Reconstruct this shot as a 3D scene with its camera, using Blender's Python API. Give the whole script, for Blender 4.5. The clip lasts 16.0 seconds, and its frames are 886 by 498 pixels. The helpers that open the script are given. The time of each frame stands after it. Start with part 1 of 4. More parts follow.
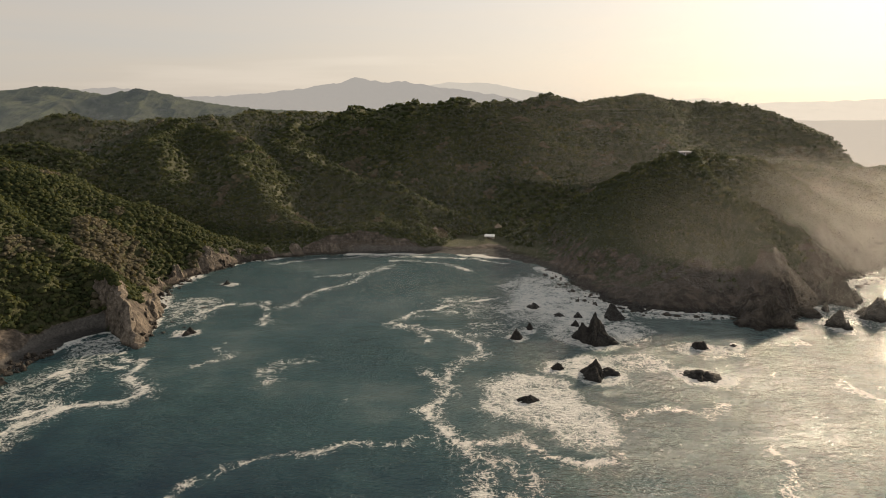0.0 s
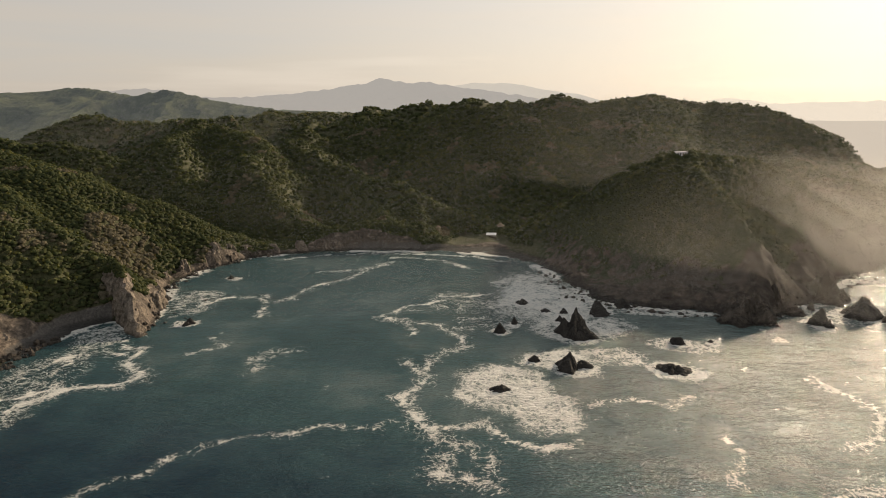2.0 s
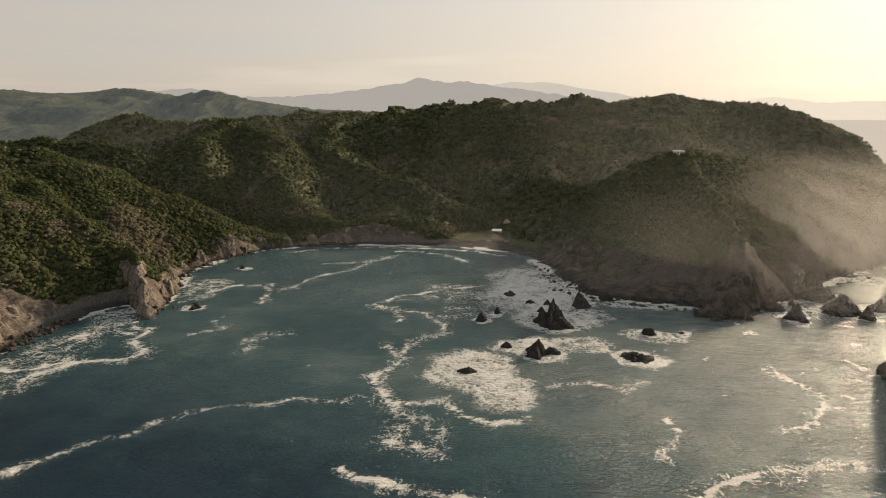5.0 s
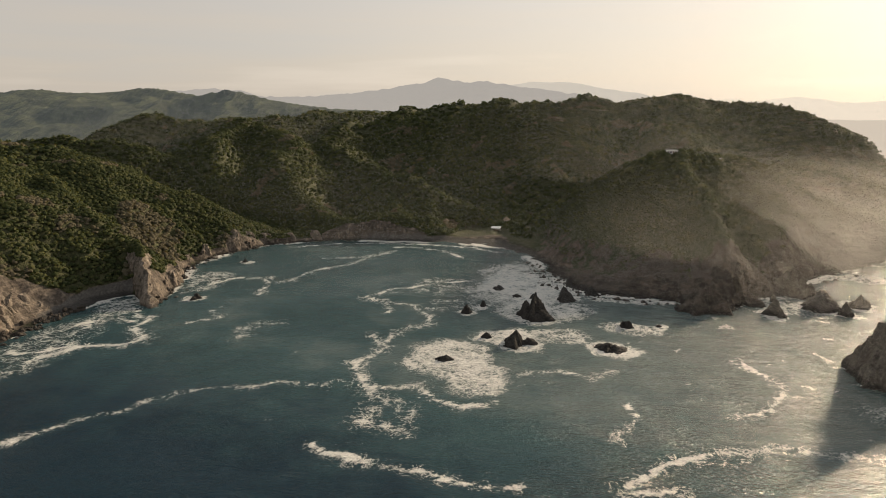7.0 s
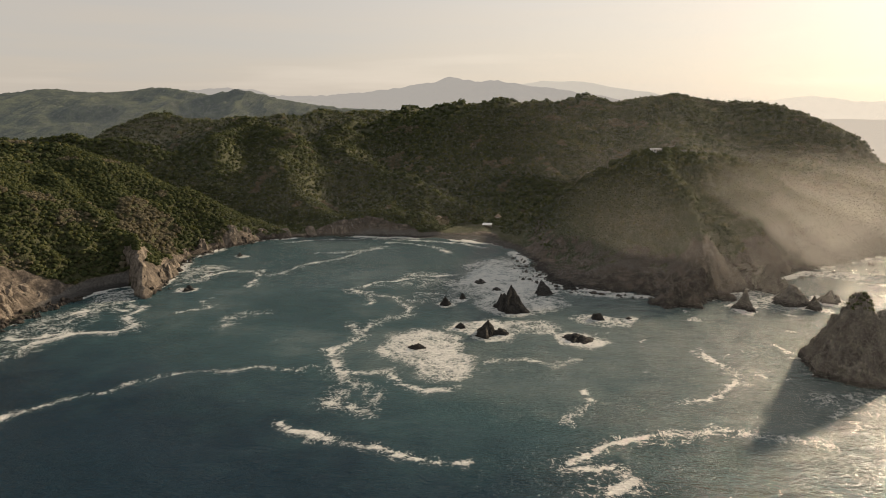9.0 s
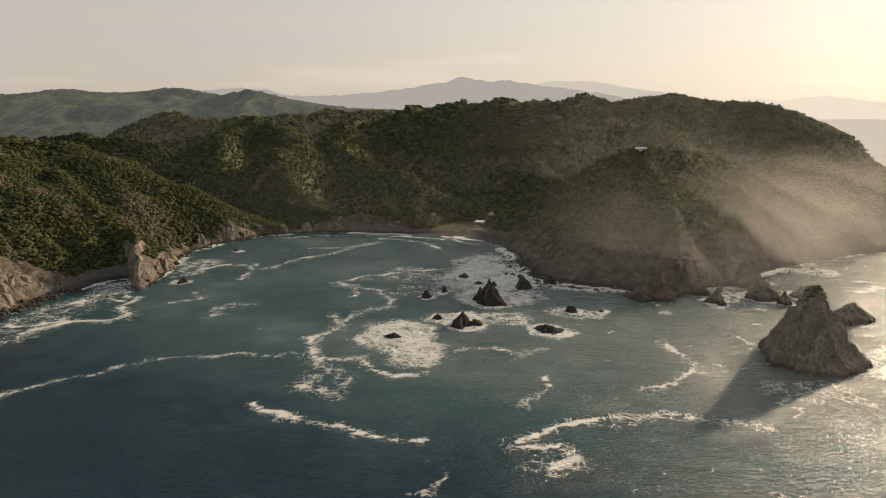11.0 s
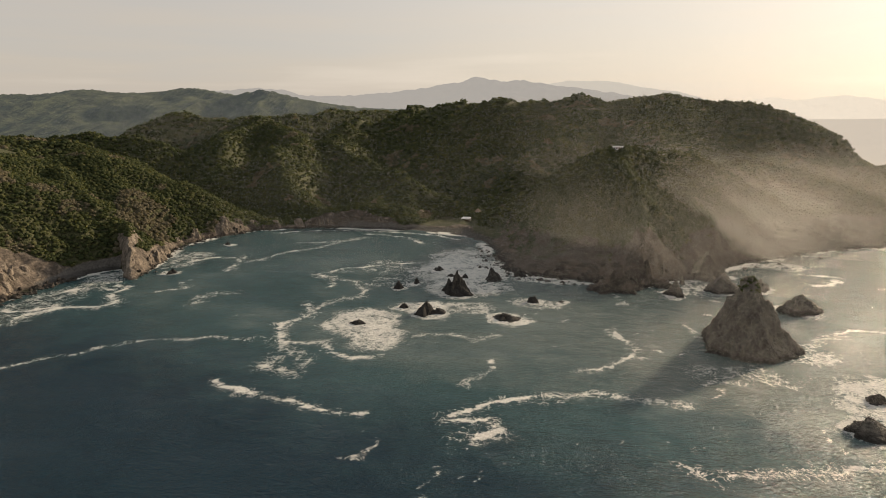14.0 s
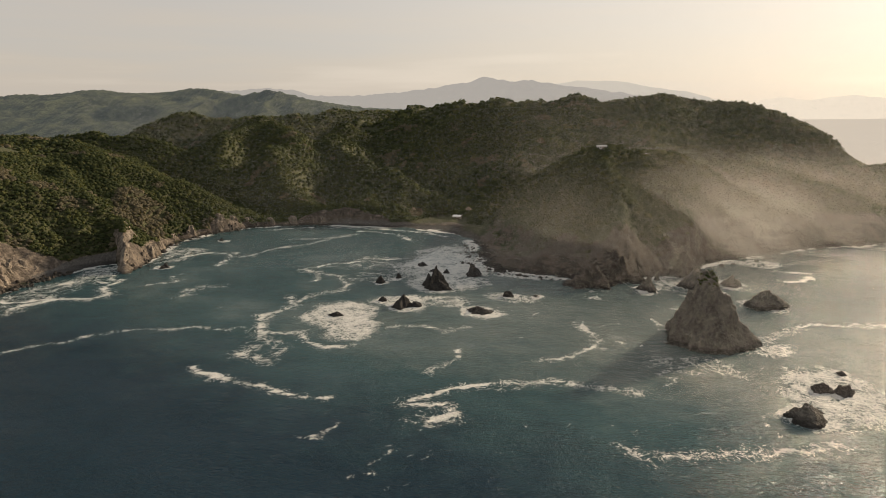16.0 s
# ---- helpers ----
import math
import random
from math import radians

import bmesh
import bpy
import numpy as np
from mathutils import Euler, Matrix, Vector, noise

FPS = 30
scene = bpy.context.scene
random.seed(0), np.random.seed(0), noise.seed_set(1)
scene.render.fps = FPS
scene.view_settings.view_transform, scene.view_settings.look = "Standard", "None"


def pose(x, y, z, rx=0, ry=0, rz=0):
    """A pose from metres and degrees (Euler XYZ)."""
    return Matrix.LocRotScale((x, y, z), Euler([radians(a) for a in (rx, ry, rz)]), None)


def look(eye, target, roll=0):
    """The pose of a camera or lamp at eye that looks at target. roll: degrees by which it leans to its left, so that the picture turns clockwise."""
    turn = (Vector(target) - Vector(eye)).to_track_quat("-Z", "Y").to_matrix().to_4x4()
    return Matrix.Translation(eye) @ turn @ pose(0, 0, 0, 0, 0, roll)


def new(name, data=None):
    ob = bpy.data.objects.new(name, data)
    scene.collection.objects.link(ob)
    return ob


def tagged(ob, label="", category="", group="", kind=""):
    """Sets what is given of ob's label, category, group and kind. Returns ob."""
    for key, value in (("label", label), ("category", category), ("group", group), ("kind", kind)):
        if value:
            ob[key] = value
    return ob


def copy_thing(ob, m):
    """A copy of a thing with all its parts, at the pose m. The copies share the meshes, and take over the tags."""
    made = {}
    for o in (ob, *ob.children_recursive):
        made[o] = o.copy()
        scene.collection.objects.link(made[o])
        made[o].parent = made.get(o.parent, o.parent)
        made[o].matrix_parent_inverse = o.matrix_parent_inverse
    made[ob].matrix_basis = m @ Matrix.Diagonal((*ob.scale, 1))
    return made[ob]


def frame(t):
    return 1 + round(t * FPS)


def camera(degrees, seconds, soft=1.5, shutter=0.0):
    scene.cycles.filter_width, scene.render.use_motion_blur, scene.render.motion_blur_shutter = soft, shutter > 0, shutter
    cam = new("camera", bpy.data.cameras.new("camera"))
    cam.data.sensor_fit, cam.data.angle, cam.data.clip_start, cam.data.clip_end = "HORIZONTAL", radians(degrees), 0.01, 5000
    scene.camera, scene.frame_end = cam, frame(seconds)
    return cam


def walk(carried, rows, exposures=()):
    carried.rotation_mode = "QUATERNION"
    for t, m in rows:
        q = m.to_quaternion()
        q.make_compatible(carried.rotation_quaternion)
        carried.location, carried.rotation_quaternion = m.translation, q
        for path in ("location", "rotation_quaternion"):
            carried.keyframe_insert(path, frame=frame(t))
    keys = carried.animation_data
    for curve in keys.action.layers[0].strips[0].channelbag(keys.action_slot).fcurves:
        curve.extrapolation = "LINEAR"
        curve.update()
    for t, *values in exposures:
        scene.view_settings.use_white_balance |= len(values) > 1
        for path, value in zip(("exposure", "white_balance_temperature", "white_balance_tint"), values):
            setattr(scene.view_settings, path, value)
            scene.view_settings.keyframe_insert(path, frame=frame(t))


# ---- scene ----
cam = camera(66.4, 16.0, soft=0.95)
METRES, EYE, TILT, LEAN, TURN = 204.1, 120.0, 0.0, 0.0, 0.0
ROWS = [
    (0.0, 0.0, 0.0, 0.0, -0.02, -12.18, 0.11),
    (0.5, 0.0265, -0.0157, 0.0012, 0.55, -12.17, 0.11),
    (1.0, 0.0529, -0.0319, 0.0018, 1.12, -12.16, 0.13),
    (1.5, 0.0794, -0.0484, 0.0024, 1.69, -12.15, 0.15),
    (2.0, 0.1057, -0.065, 0.0031, 2.26, -12.14, 0.17),
    (2.5, 0.1321, -0.0819, 0.0037, 2.82, -12.14, 0.18),
    (3.0, 0.1586, -0.0982, 0.0046, 3.41, -12.14, 0.19),
    (3.5, 0.1853, -0.1145, 0.0057, 4.02, -12.16, 0.21),
    (4.0, 0.2121, -0.1304, 0.0069, 4.63, -12.19, 0.22),
    (6.5, 0.3443, -0.2109, 0.0068, 7.27, -12.19, 0.21),
    (7.0, 0.3716, -0.2264, 0.0073, 7.67, -12.21, 0.2),
    (7.5, 0.3988, -0.2416, 0.0075, 8.0, -12.23, 0.2),
    (8.0, 0.4262, -0.2568, 0.0077, 8.29, -12.24, 0.2),
    (8.5, 0.4536, -0.272, 0.0081, 8.55, -12.26, 0.2),
    (9.0, 0.4811, -0.2869, 0.0083, 8.83, -12.28, 0.2),
    (11.5, 0.6216, -0.3601, 0.0078, 10.37, -12.28, 0.2),
    (12.0, 0.6499, -0.3731, 0.0078, 10.66, -12.28, 0.21),
    (12.5, 0.6783, -0.3856, 0.0079, 10.94, -12.28, 0.22),
    (13.0, 0.7068, -0.3986, 0.0083, 11.19, -12.28, 0.23),
    (13.5, 0.7353, -0.4111, 0.0087, 11.44, -12.28, 0.25),
    (14.0, 0.7639, -0.4235, 0.0091, 11.67, -12.29, 0.25),
    (14.5, 0.7927, -0.4358, 0.0096, 11.91, -12.29, 0.26),
    (15.0, 0.8215, -0.4479, 0.0098, 12.14, -12.29, 0.26),
    (15.5, 0.8503, -0.4598, 0.0099, 12.37, -12.29, 0.26),
    (16.0, 0.8795, -0.4719, 0.01, 12.63, -12.29, 0.27),
]
walk(cam, [(t, pose(0, 0, EYE, TILT, LEAN, TURN) @ pose(METRES * x, METRES * y, METRES * z, 90 + pitch, roll, yaw)) for t, x, y, z, yaw, pitch, roll in ROWS])

# ---- light ----
SUN_AZ, SUN_EL = 38.0, 19.0
sun_to = Vector((math.sin(radians(SUN_AZ)) * math.cos(radians(SUN_EL)), math.cos(radians(SUN_AZ)) * math.cos(radians(SUN_EL)), math.sin(radians(SUN_EL))))
sun = new("sun", bpy.data.lights.new("sun", "SUN"))
sun.data.energy, sun.data.angle, sun.data.color = 4.8, radians(4.0), (1.0, 0.80, 0.56)
sun.matrix_world = look(sun_to * 900, (0, 0, 0))
world = bpy.data.worlds.new("world")
scene.world = world
world.use_nodes = True
wt = world.node_tree
sky = wt.nodes.new("ShaderNodeTexSky")
sky.sky_type, sky.sun_disc = "NISHITA", False
sky.sun_elevation, sky.sun_rotation = radians(SUN_EL), radians(SUN_AZ)
sky.dust_density, sky.air_density, sky.ozone_density = 1.5, 1.0, 1.5
SKY = 0.01


def sky_node(kind, op="", *values):
    n = wt.nodes.new(kind)
    if op:
        n.operation = op
    for i, v in enumerate(values):
        if isinstance(v, bpy.types.NodeSocket):
            wt.links.new(v, n.inputs[i])
        else:
            n.inputs[i].default_value = v
    return n.outputs


# bright sea haze low in the sky, brightest on the sun's side, with faint streaks of cloud
way = wt.nodes.new("ShaderNodeTexCoord").outputs["Generated"]
up = sky_node("ShaderNodeMath", "MAXIMUM", sky_node("ShaderNodeSeparateXYZ", "", way)[2], 0.0)[0]
thick = sky_node("ShaderNodeMath", "EXPONENT", sky_node("ShaderNodeMath", "MULTIPLY", up, -1.25)[0])[0]
toward = sky_node("ShaderNodeVectorMath", "DOT_PRODUCT", way, tuple(sun_to))["Value"]
near_sun = sky_node("ShaderNodeMath", "POWER", sky_node("ShaderNodeMath", "MAXIMUM", toward, 0.0)[0], 3.0)[0]
long_way = sky_node("ShaderNodeMapping", "", way)
long_way[0].node.inputs["Scale"].default_value = (1.2, 1.2, 14.0)
streak = sky_node("ShaderNodeTexNoise", "", long_way[0])
streak[0].node.inputs["Scale"].default_value, streak[0].node.inputs["Detail"].default_value = 1.7, 6
cloud = sky_node("ShaderNodeMapRange", "", streak[0], 0.36, 0.70, 0.90, 1.22)[0]
thick = sky_node("ShaderNodeMath", "MULTIPLY", thick, cloud)[0]
aureole = sky_node("ShaderNodeMath", "POWER", sky_node("ShaderNodeMath", "MAXIMUM", toward, 0.0)[0], 16.0)[0]
near_sun = sky_node("ShaderNodeMath", "MULTIPLY_ADD", aureole, 0.45, near_sun)[0]
haze = sky_node("ShaderNodeVectorMath", "SCALE", (0.405, 0.357, 0.307))
wt.links.new(thick, haze[0].node.inputs["Scale"])
glow = sky_node("ShaderNodeVectorMath", "SCALE", (0.30, 0.255, 0.20))
wt.links.new(near_sun, glow[0].node.inputs["Scale"])
blue = sky_node("ShaderNodeVectorMath", "SCALE", (0.275, 0.32, 0.365))
wt.links.new(sky_node("ShaderNodeMath", "SUBTRACT", 1.0, sky_node("ShaderNodeMath", "MINIMUM", thick, 1.0)[0])[0], blue[0].node.inputs["Scale"])
clear = sky_node("ShaderNodeVectorMath", "SCALE", sky.outputs[0])
clear[0].node.inputs["Scale"].default_value = SKY
low = sky_node("ShaderNodeVectorMath", "ADD", haze[0], glow[0])
total = sky_node("ShaderNodeVectorMath", "ADD", sky_node("ShaderNodeVectorMath", "ADD", low[0], blue[0])[0], clear[0])
wt.links.new(total[0], wt.nodes["Background"].inputs[0])
wt.nodes["Background"].inputs[1].default_value = 1.0
scene.view_settings.exposure = 0.4


# ---- materials ----
class Mat:
    """A small builder of node materials."""

    def __init__(self, name, rough=0.8):
        self.m = bpy.data.materials.new(name)
        self.m.use_nodes = True
        self.t = self.m.node_tree
        self.b = self.t.nodes["Principled BSDF"]
        self.b.inputs["Roughness"].default_value = rough
        self.b.inputs["Specular IOR Level"].default_value = 0.25
        self.co = self.t.nodes.new("ShaderNodeNewGeometry").outputs["Position"]

    def put(self, sock, v):
        if isinstance(v, bpy.types.NodeSocket):
            self.t.links.new(v, sock)
        elif isinstance(v, tuple) and len(v) == 3 and sock.type == "RGBA":
            sock.default_value = (*v, 1)
        else:
            sock.default_value = v

    def noise(self, scale, detail=5, rough=0.6, vec=None, stretch=None):
        v = vec or self.co
        if stretch:
            mp = self.t.nodes.new("ShaderNodeMapping")
            mp.inputs["Scale"].default_value = stretch
            self.put(mp.inputs[0], v)
            v = mp.outputs[0]
        n = self.t.nodes.new("ShaderNodeTexNoise")
        self.put(n.inputs["Vector"], v)
        n.inputs["Scale"].default_value, n.inputs["Detail"].default_value, n.inputs["Roughness"].default_value = scale, detail, rough
        return n.outputs[0]

    def voronoi(self, scale, feature="F1", vec=None):
        n = self.t.nodes.new("ShaderNodeTexVoronoi")
        n.feature = feature
        self.put(n.inputs["Vector"], vec or self.co)
        n.inputs["Scale"].default_value = scale
        return n.outputs["Distance"]

    def ramp(self, v, *stops):
        r = self.t.nodes.new("ShaderNodeValToRGB")
        self.put(r.inputs[0], v)
        e = r.color_ramp.elements
        while len(e) < len(stops):
            e.new(0.5)
        for k, (p, c) in zip(e, stops):
            k.position, k.color = p, (*(c if isinstance(c, tuple) else (c, c, c)), 1)
        return r.outputs[0]

    def mix(self, f, a, b, how="MIX"):
        n = self.t.nodes.new("ShaderNodeMix")
        n.data_type, n.blend_type = "RGBA", how
        for i, v in ((0, f), (6, a), (7, b)):
            self.put(n.inputs[i], v)
        return n.outputs[2]

    def maths(self, op, a, b=0.0, c=0.0):
        n = self.t.nodes.new("ShaderNodeMath")
        n.operation = op
        for i, v in enumerate((a, b, c)):
            self.put(n.inputs[i], v)
        return n.outputs[0]

    def attr(self, name):
        n = self.t.nodes.new("ShaderNodeAttribute")
        n.attribute_name = name
        return n.outputs["Fac"]

    def island(self):
        return self.t.nodes.new("ShaderNodeNewGeometry").outputs["Random Per Island"]

    def axis(self, k, what="Position"):
        s = self.t.nodes.new("ShaderNodeSeparateXYZ")
        self.put(s.inputs[0], self.t.nodes.new("ShaderNodeNewGeometry").outputs[what])
        return s.outputs[k]

    def bump(self, h, strength=0.5, dist=0.5):
        n = self.t.nodes.new("ShaderNodeBump")
        n.inputs["Strength"].default_value, n.inputs["Distance"].default_value = strength, dist
        self.put(n.inputs["Height"], h)
        self.put(self.b.inputs["Normal"], n.outputs[0])

    def colour(self, v):
        self.put(self.b.inputs["Base Color"], v)
        return self


def rock_material(name, dark, light, scale=0.18, wet=3.0):
    m = Mat(name, 0.85)
    n1 = m.noise(scale, 8, 0.65, stretch=(1, 1, 0.45))
    n2 = m.noise(scale * 7, 6, 0.7)
    c = m.ramp(n1, (0.3, dark), (0.5, tuple((a + b) / 2 for a, b in zip(dark, light))), (0.72, light))
    c = m.mix(0.55, c, m.ramp(n2, (0.3, 0.45), (0.7, 1.0)), "MULTIPLY")
    wetness = m.maths("ADD", m.axis(2), m.maths("MULTIPLY", m.noise(0.4), 2.5))
    k = m.ramp(m.maths("DIVIDE", wetness, wet * 2), (0.35, 0.28), (0.75, 1.0))
    strata = m.noise(0.9, 5, 0.6, stretch=(0.9, 0.6, 1.3))
    c = m.mix(0.5, c, m.ramp(strata, (0.38, 0.3), (0.58, 1.0)), "MULTIPLY")
    m.colour(m.mix(1.0, c, k, "MULTIPLY"))
    m.bump(m.maths("ADD", n1, m.maths("MULTIPLY", n2, 0.5)), 0.9, 1.6)
    return m.m


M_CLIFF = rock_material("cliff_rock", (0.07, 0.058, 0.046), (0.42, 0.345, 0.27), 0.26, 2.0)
# Darker version of the cliff rock: shade at the headland's foot, in the colour
M_FOOT_SHADE = rock_material("shaded_headland_rock", (0.05, 0.042, 0.035), (0.17, 0.14, 0.11), 0.25, 2.5)
M_STACK = rock_material("stack_rock", (0.09, 0.08, 0.068), (0.28, 0.245, 0.20))
M_REEF = rock_material("reef_rock", (0.025, 0.023, 0.021), (0.085, 0.075, 0.065), 0.3, 1.5)
M_BOULDER = rock_material("shore_boulder", (0.035, 0.03, 0.025), (0.12, 0.1, 0.08), 0.5, 1.2)


def ground_material():
    """Soil under the woods, scrub and dry grass on slopes, bare rock on cliffs, shingle at the shore."""
    m = Mat("coastal_ground", 0.9)
    n1, n2, n3 = m.noise(0.02, 6), m.noise(0.16, 8, 0.68, stretch=(1, 1, 0.35)), m.noise(1.1, 5, 0.7)
    strata = m.noise(0.5, 4, 0.6, stretch=(0.25, 0.6, 1.6))
    rock = m.ramp(m.mix(0.4, n2, strata), (0.34, (0.05, 0.04, 0.032)), (0.5, (0.13, 0.105, 0.083)), (0.66, (0.33, 0.265, 0.205)))
    rock = m.mix(0.8, rock, m.ramp(m.noise(0.6, 7, 0.7, stretch=(1, 1, 0.3)), (0.36, 0.25), (0.62, 1.0)), "MULTIPLY")
    scrub = m.ramp(m.mix(0.5, n2, n3), (0.35, (0.020, 0.028, 0.011)), (0.52, (0.040, 0.048, 0.019)), (0.68, (0.085, 0.080, 0.036)))
    # Rock darkened on the headland, the shade of its face put into the colour
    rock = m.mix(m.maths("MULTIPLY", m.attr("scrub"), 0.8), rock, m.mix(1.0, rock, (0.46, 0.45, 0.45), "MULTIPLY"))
    soil = m.ramp(n3, (0.3, (0.03, 0.034, 0.015)), (0.7, (0.08, 0.08, 0.035)))
    shingle = m.ramp(m.noise(0.7, 8, 0.75), (0.3, (0.04, 0.038, 0.035)), (0.7, (0.17, 0.155, 0.138)))
    bare = m.attr("bare")
    cover = m.mix(m.ramp(m.maths("ADD", m.attr("scrub"), m.maths("MULTIPLY", m.maths("SUBTRACT", n2, 0.5), 1.2)), (0.4, 0.0), (0.6, 1.0)), soil, scrub)
    k = m.ramp(m.maths("ADD", bare, m.maths("MULTIPLY", m.maths("SUBTRACT", n2, 0.5), 1.6)), (0.44, 0.0), (0.56, 1.0))
    c = m.mix(k, cover, rock)
    c = m.mix(m.ramp(m.attr("beach"), (0.4, 0.0), (0.6, 1.0)), c, shingle)
    wet = m.ramp(m.maths("DIVIDE", m.maths("ADD", m.axis(2), m.maths("MULTIPLY", n2, 2.0)), 8.0), (0.16, 0.3), (0.42, 1.0))
    m.colour(m.mix(1.0, c, wet, "MULTIPLY"))
    m.bump(m.maths("ADD", n2, m.maths("MULTIPLY", n3, 0.35)), 0.9, 2.2)
    return m.m


M_GROUND = ground_material()


def leaf_material(name, *stops):
    m = Mat(name, 0.75)
    m.b.inputs["Specular IOR Level"].default_value = 0.08
    isl = m.attr("tone")
    c = m.ramp(m.mix(0.35, isl, m.noise(0.012, 4)), *stops)
    m.colour(c)
    tr = m.t.nodes.new("ShaderNodeBsdfTranslucent")
    m.put(tr.inputs[0], m.mix(1.0, c, (1.0, 0.95, 0.5), "MULTIPLY"))
    mx = m.t.nodes.new("ShaderNodeMixShader")
    mx.inputs[0].default_value = 0.32
    m.t.links.new(m.b.outputs[0], mx.inputs[1])
    m.t.links.new(tr.outputs[0], mx.inputs[2])
    m.t.links.new(mx.outputs[0], m.t.nodes["Material Output"].inputs[0])
    return m.m


M_LEAF = leaf_material("forest_leaves", (0.15, (0.028, 0.038, 0.016)), (0.45, (0.054, 0.064, 0.025)), (0.7, (0.092, 0.096, 0.037)), (0.9, (0.145, 0.132, 0.056)))
M_DRY = leaf_material("dry_leaves", (0.2, (0.085, 0.075, 0.048)), (0.6, (0.135, 0.117, 0.078)), (0.9, (0.18, 0.155, 0.105)))
bark = Mat("bark", 0.9)
bark.colour(bark.ramp(bark.noise(2.0, 6), (0.3, (0.07, 0.05, 0.035)), (0.7, (0.2, 0.16, 0.12))))
M_BARK = bark.m


def sea_material():
    m = Mat("sea_water", 0.12)
    m.b.inputs["IOR"].default_value = 1.33
    m.b.inputs["Specular IOR Level"].default_value = 0.5
    f = m.attr("foam")
    big, fine = m.noise(0.05, 4, 0.6), m.noise(1.3, 6, 0.7)
    warp = m.t.nodes.new("ShaderNodeVectorMath")
    warp.operation = "MULTIPLY_ADD"
    nz = m.t.nodes.new("ShaderNodeTexNoise")
    nz.inputs["Scale"].default_value, nz.inputs["Detail"].default_value = 0.09, 5
    m.put(nz.inputs["Vector"], m.co)
    m.put(warp.inputs[0], nz.outputs["Color"])
    warp.inputs[1].default_value = (9, 9, 0)
    m.put(warp.inputs[2], m.co)
    lace = m.ramp(m.voronoi(0.30, "DISTANCE_TO_EDGE", warp.outputs[0]), (0.0, 1.0), (0.30, 0.0))
    speck = m.noise(1.15, 7, 0.78, warp.outputs[0])
    clot = m.noise(0.17, 4, 0.6, warp.outputs[0])
    pat = m.maths("ADD", m.maths("MULTIPLY", m.maths("SUBTRACT", speck, 0.5), 1.45), m.maths("MULTIPLY", m.maths("SUBTRACT", clot, 0.5), 0.7))
    pat = m.maths("ADD", pat, m.maths("MULTIPLY", m.maths("SUBTRACT", lace, 0.38), 0.20))
    k = m.ramp(m.maths("ADD", m.maths("MULTIPLY", f, 0.95), pat), (0.38, 0.0), (0.64, 1.0))
    k = m.maths("MULTIPLY", k, m.ramp(f, (0.08, 0.0), (0.22, 1.0)))
    water_tone = m.ramp(m.maths("ADD", m.attr("milk_and_haze"), m.maths("MULTIPLY", m.maths("SUBTRACT", big, 0.5), 0.45)), (0.08, (0.002, 0.017, 0.028)), (0.5, (0.028, 0.064, 0.067)), (0.86, (0.13, 0.155, 0.142)), (1.0, (0.34, 0.36, 0.345)))
    m.colour(m.mix(k, water_tone, m.ramp(fine, (0.3, (0.40, 0.385, 0.35)), (0.6, (0.66, 0.64, 0.59)))))
    m.put(m.b.inputs["Roughness"], m.ramp(k, (0.0, 0.16), (1.0, 0.9)))
    chop = m.noise(0.75, 4, 0.6, stretch=(0.62, 1.15, 1.0))
    swell = m.noise(0.13, 3, 0.5, stretch=(0.6, 1.2, 1.0))
    gust = m.ramp(m.noise(0.012, 3, 0.5, stretch=(1.0, 1.8, 1.0)), (0.35, 0.55), (0.65, 1.0))
    h = m.maths("MULTIPLY", m.maths("ADD", chop, m.maths("MULTIPLY", swell, 1.5)), gust)
    h = m.maths("ADD", h, m.maths("MULTIPLY", k, 0.08))
    m.bump(h, 1.0, 1.35)
    return m.m


M_SEA = sea_material()


def haze_glow_material(name, body, air, amount, scale=0.004):
    """Land far off, outshone by bright air that is painted in as emission."""
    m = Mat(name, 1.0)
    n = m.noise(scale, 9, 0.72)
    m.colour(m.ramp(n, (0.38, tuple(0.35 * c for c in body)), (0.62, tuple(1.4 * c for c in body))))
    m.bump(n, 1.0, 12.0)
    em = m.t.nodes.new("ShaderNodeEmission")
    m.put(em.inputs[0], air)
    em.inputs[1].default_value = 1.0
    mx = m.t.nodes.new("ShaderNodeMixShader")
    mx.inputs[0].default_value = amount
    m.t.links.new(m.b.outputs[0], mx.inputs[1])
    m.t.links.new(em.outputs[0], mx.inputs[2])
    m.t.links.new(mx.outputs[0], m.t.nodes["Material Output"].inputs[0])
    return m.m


# Haze over the far land painted as glow, brighter on the sun's side
M_FAR1 = haze_glow_material("woods_haze_glow", (0.06, 0.066, 0.03), (0.125, 0.138, 0.14), 0.30, 0.03)
M_PLAIN = haze_glow_material("plain_haze_glow", (0.09, 0.09, 0.06), (0.53, 0.455, 0.375), 0.90, 0.006)
M_FAR2 = haze_glow_material("mountains_haze_glow", (0.07, 0.08, 0.07), (0.345, 0.318, 0.287), 0.92, 0.002)
M_FAR4 = haze_glow_material("mountains_sun_haze_glow", (0.08, 0.08, 0.07), (0.72, 0.62, 0.50), 0.95, 0.002)
M_FAR3 = haze_glow_material("mountains_pale_haze_glow", (0.08, 0.08, 0.07), (0.50, 0.45, 0.385), 0.95, 0.002)

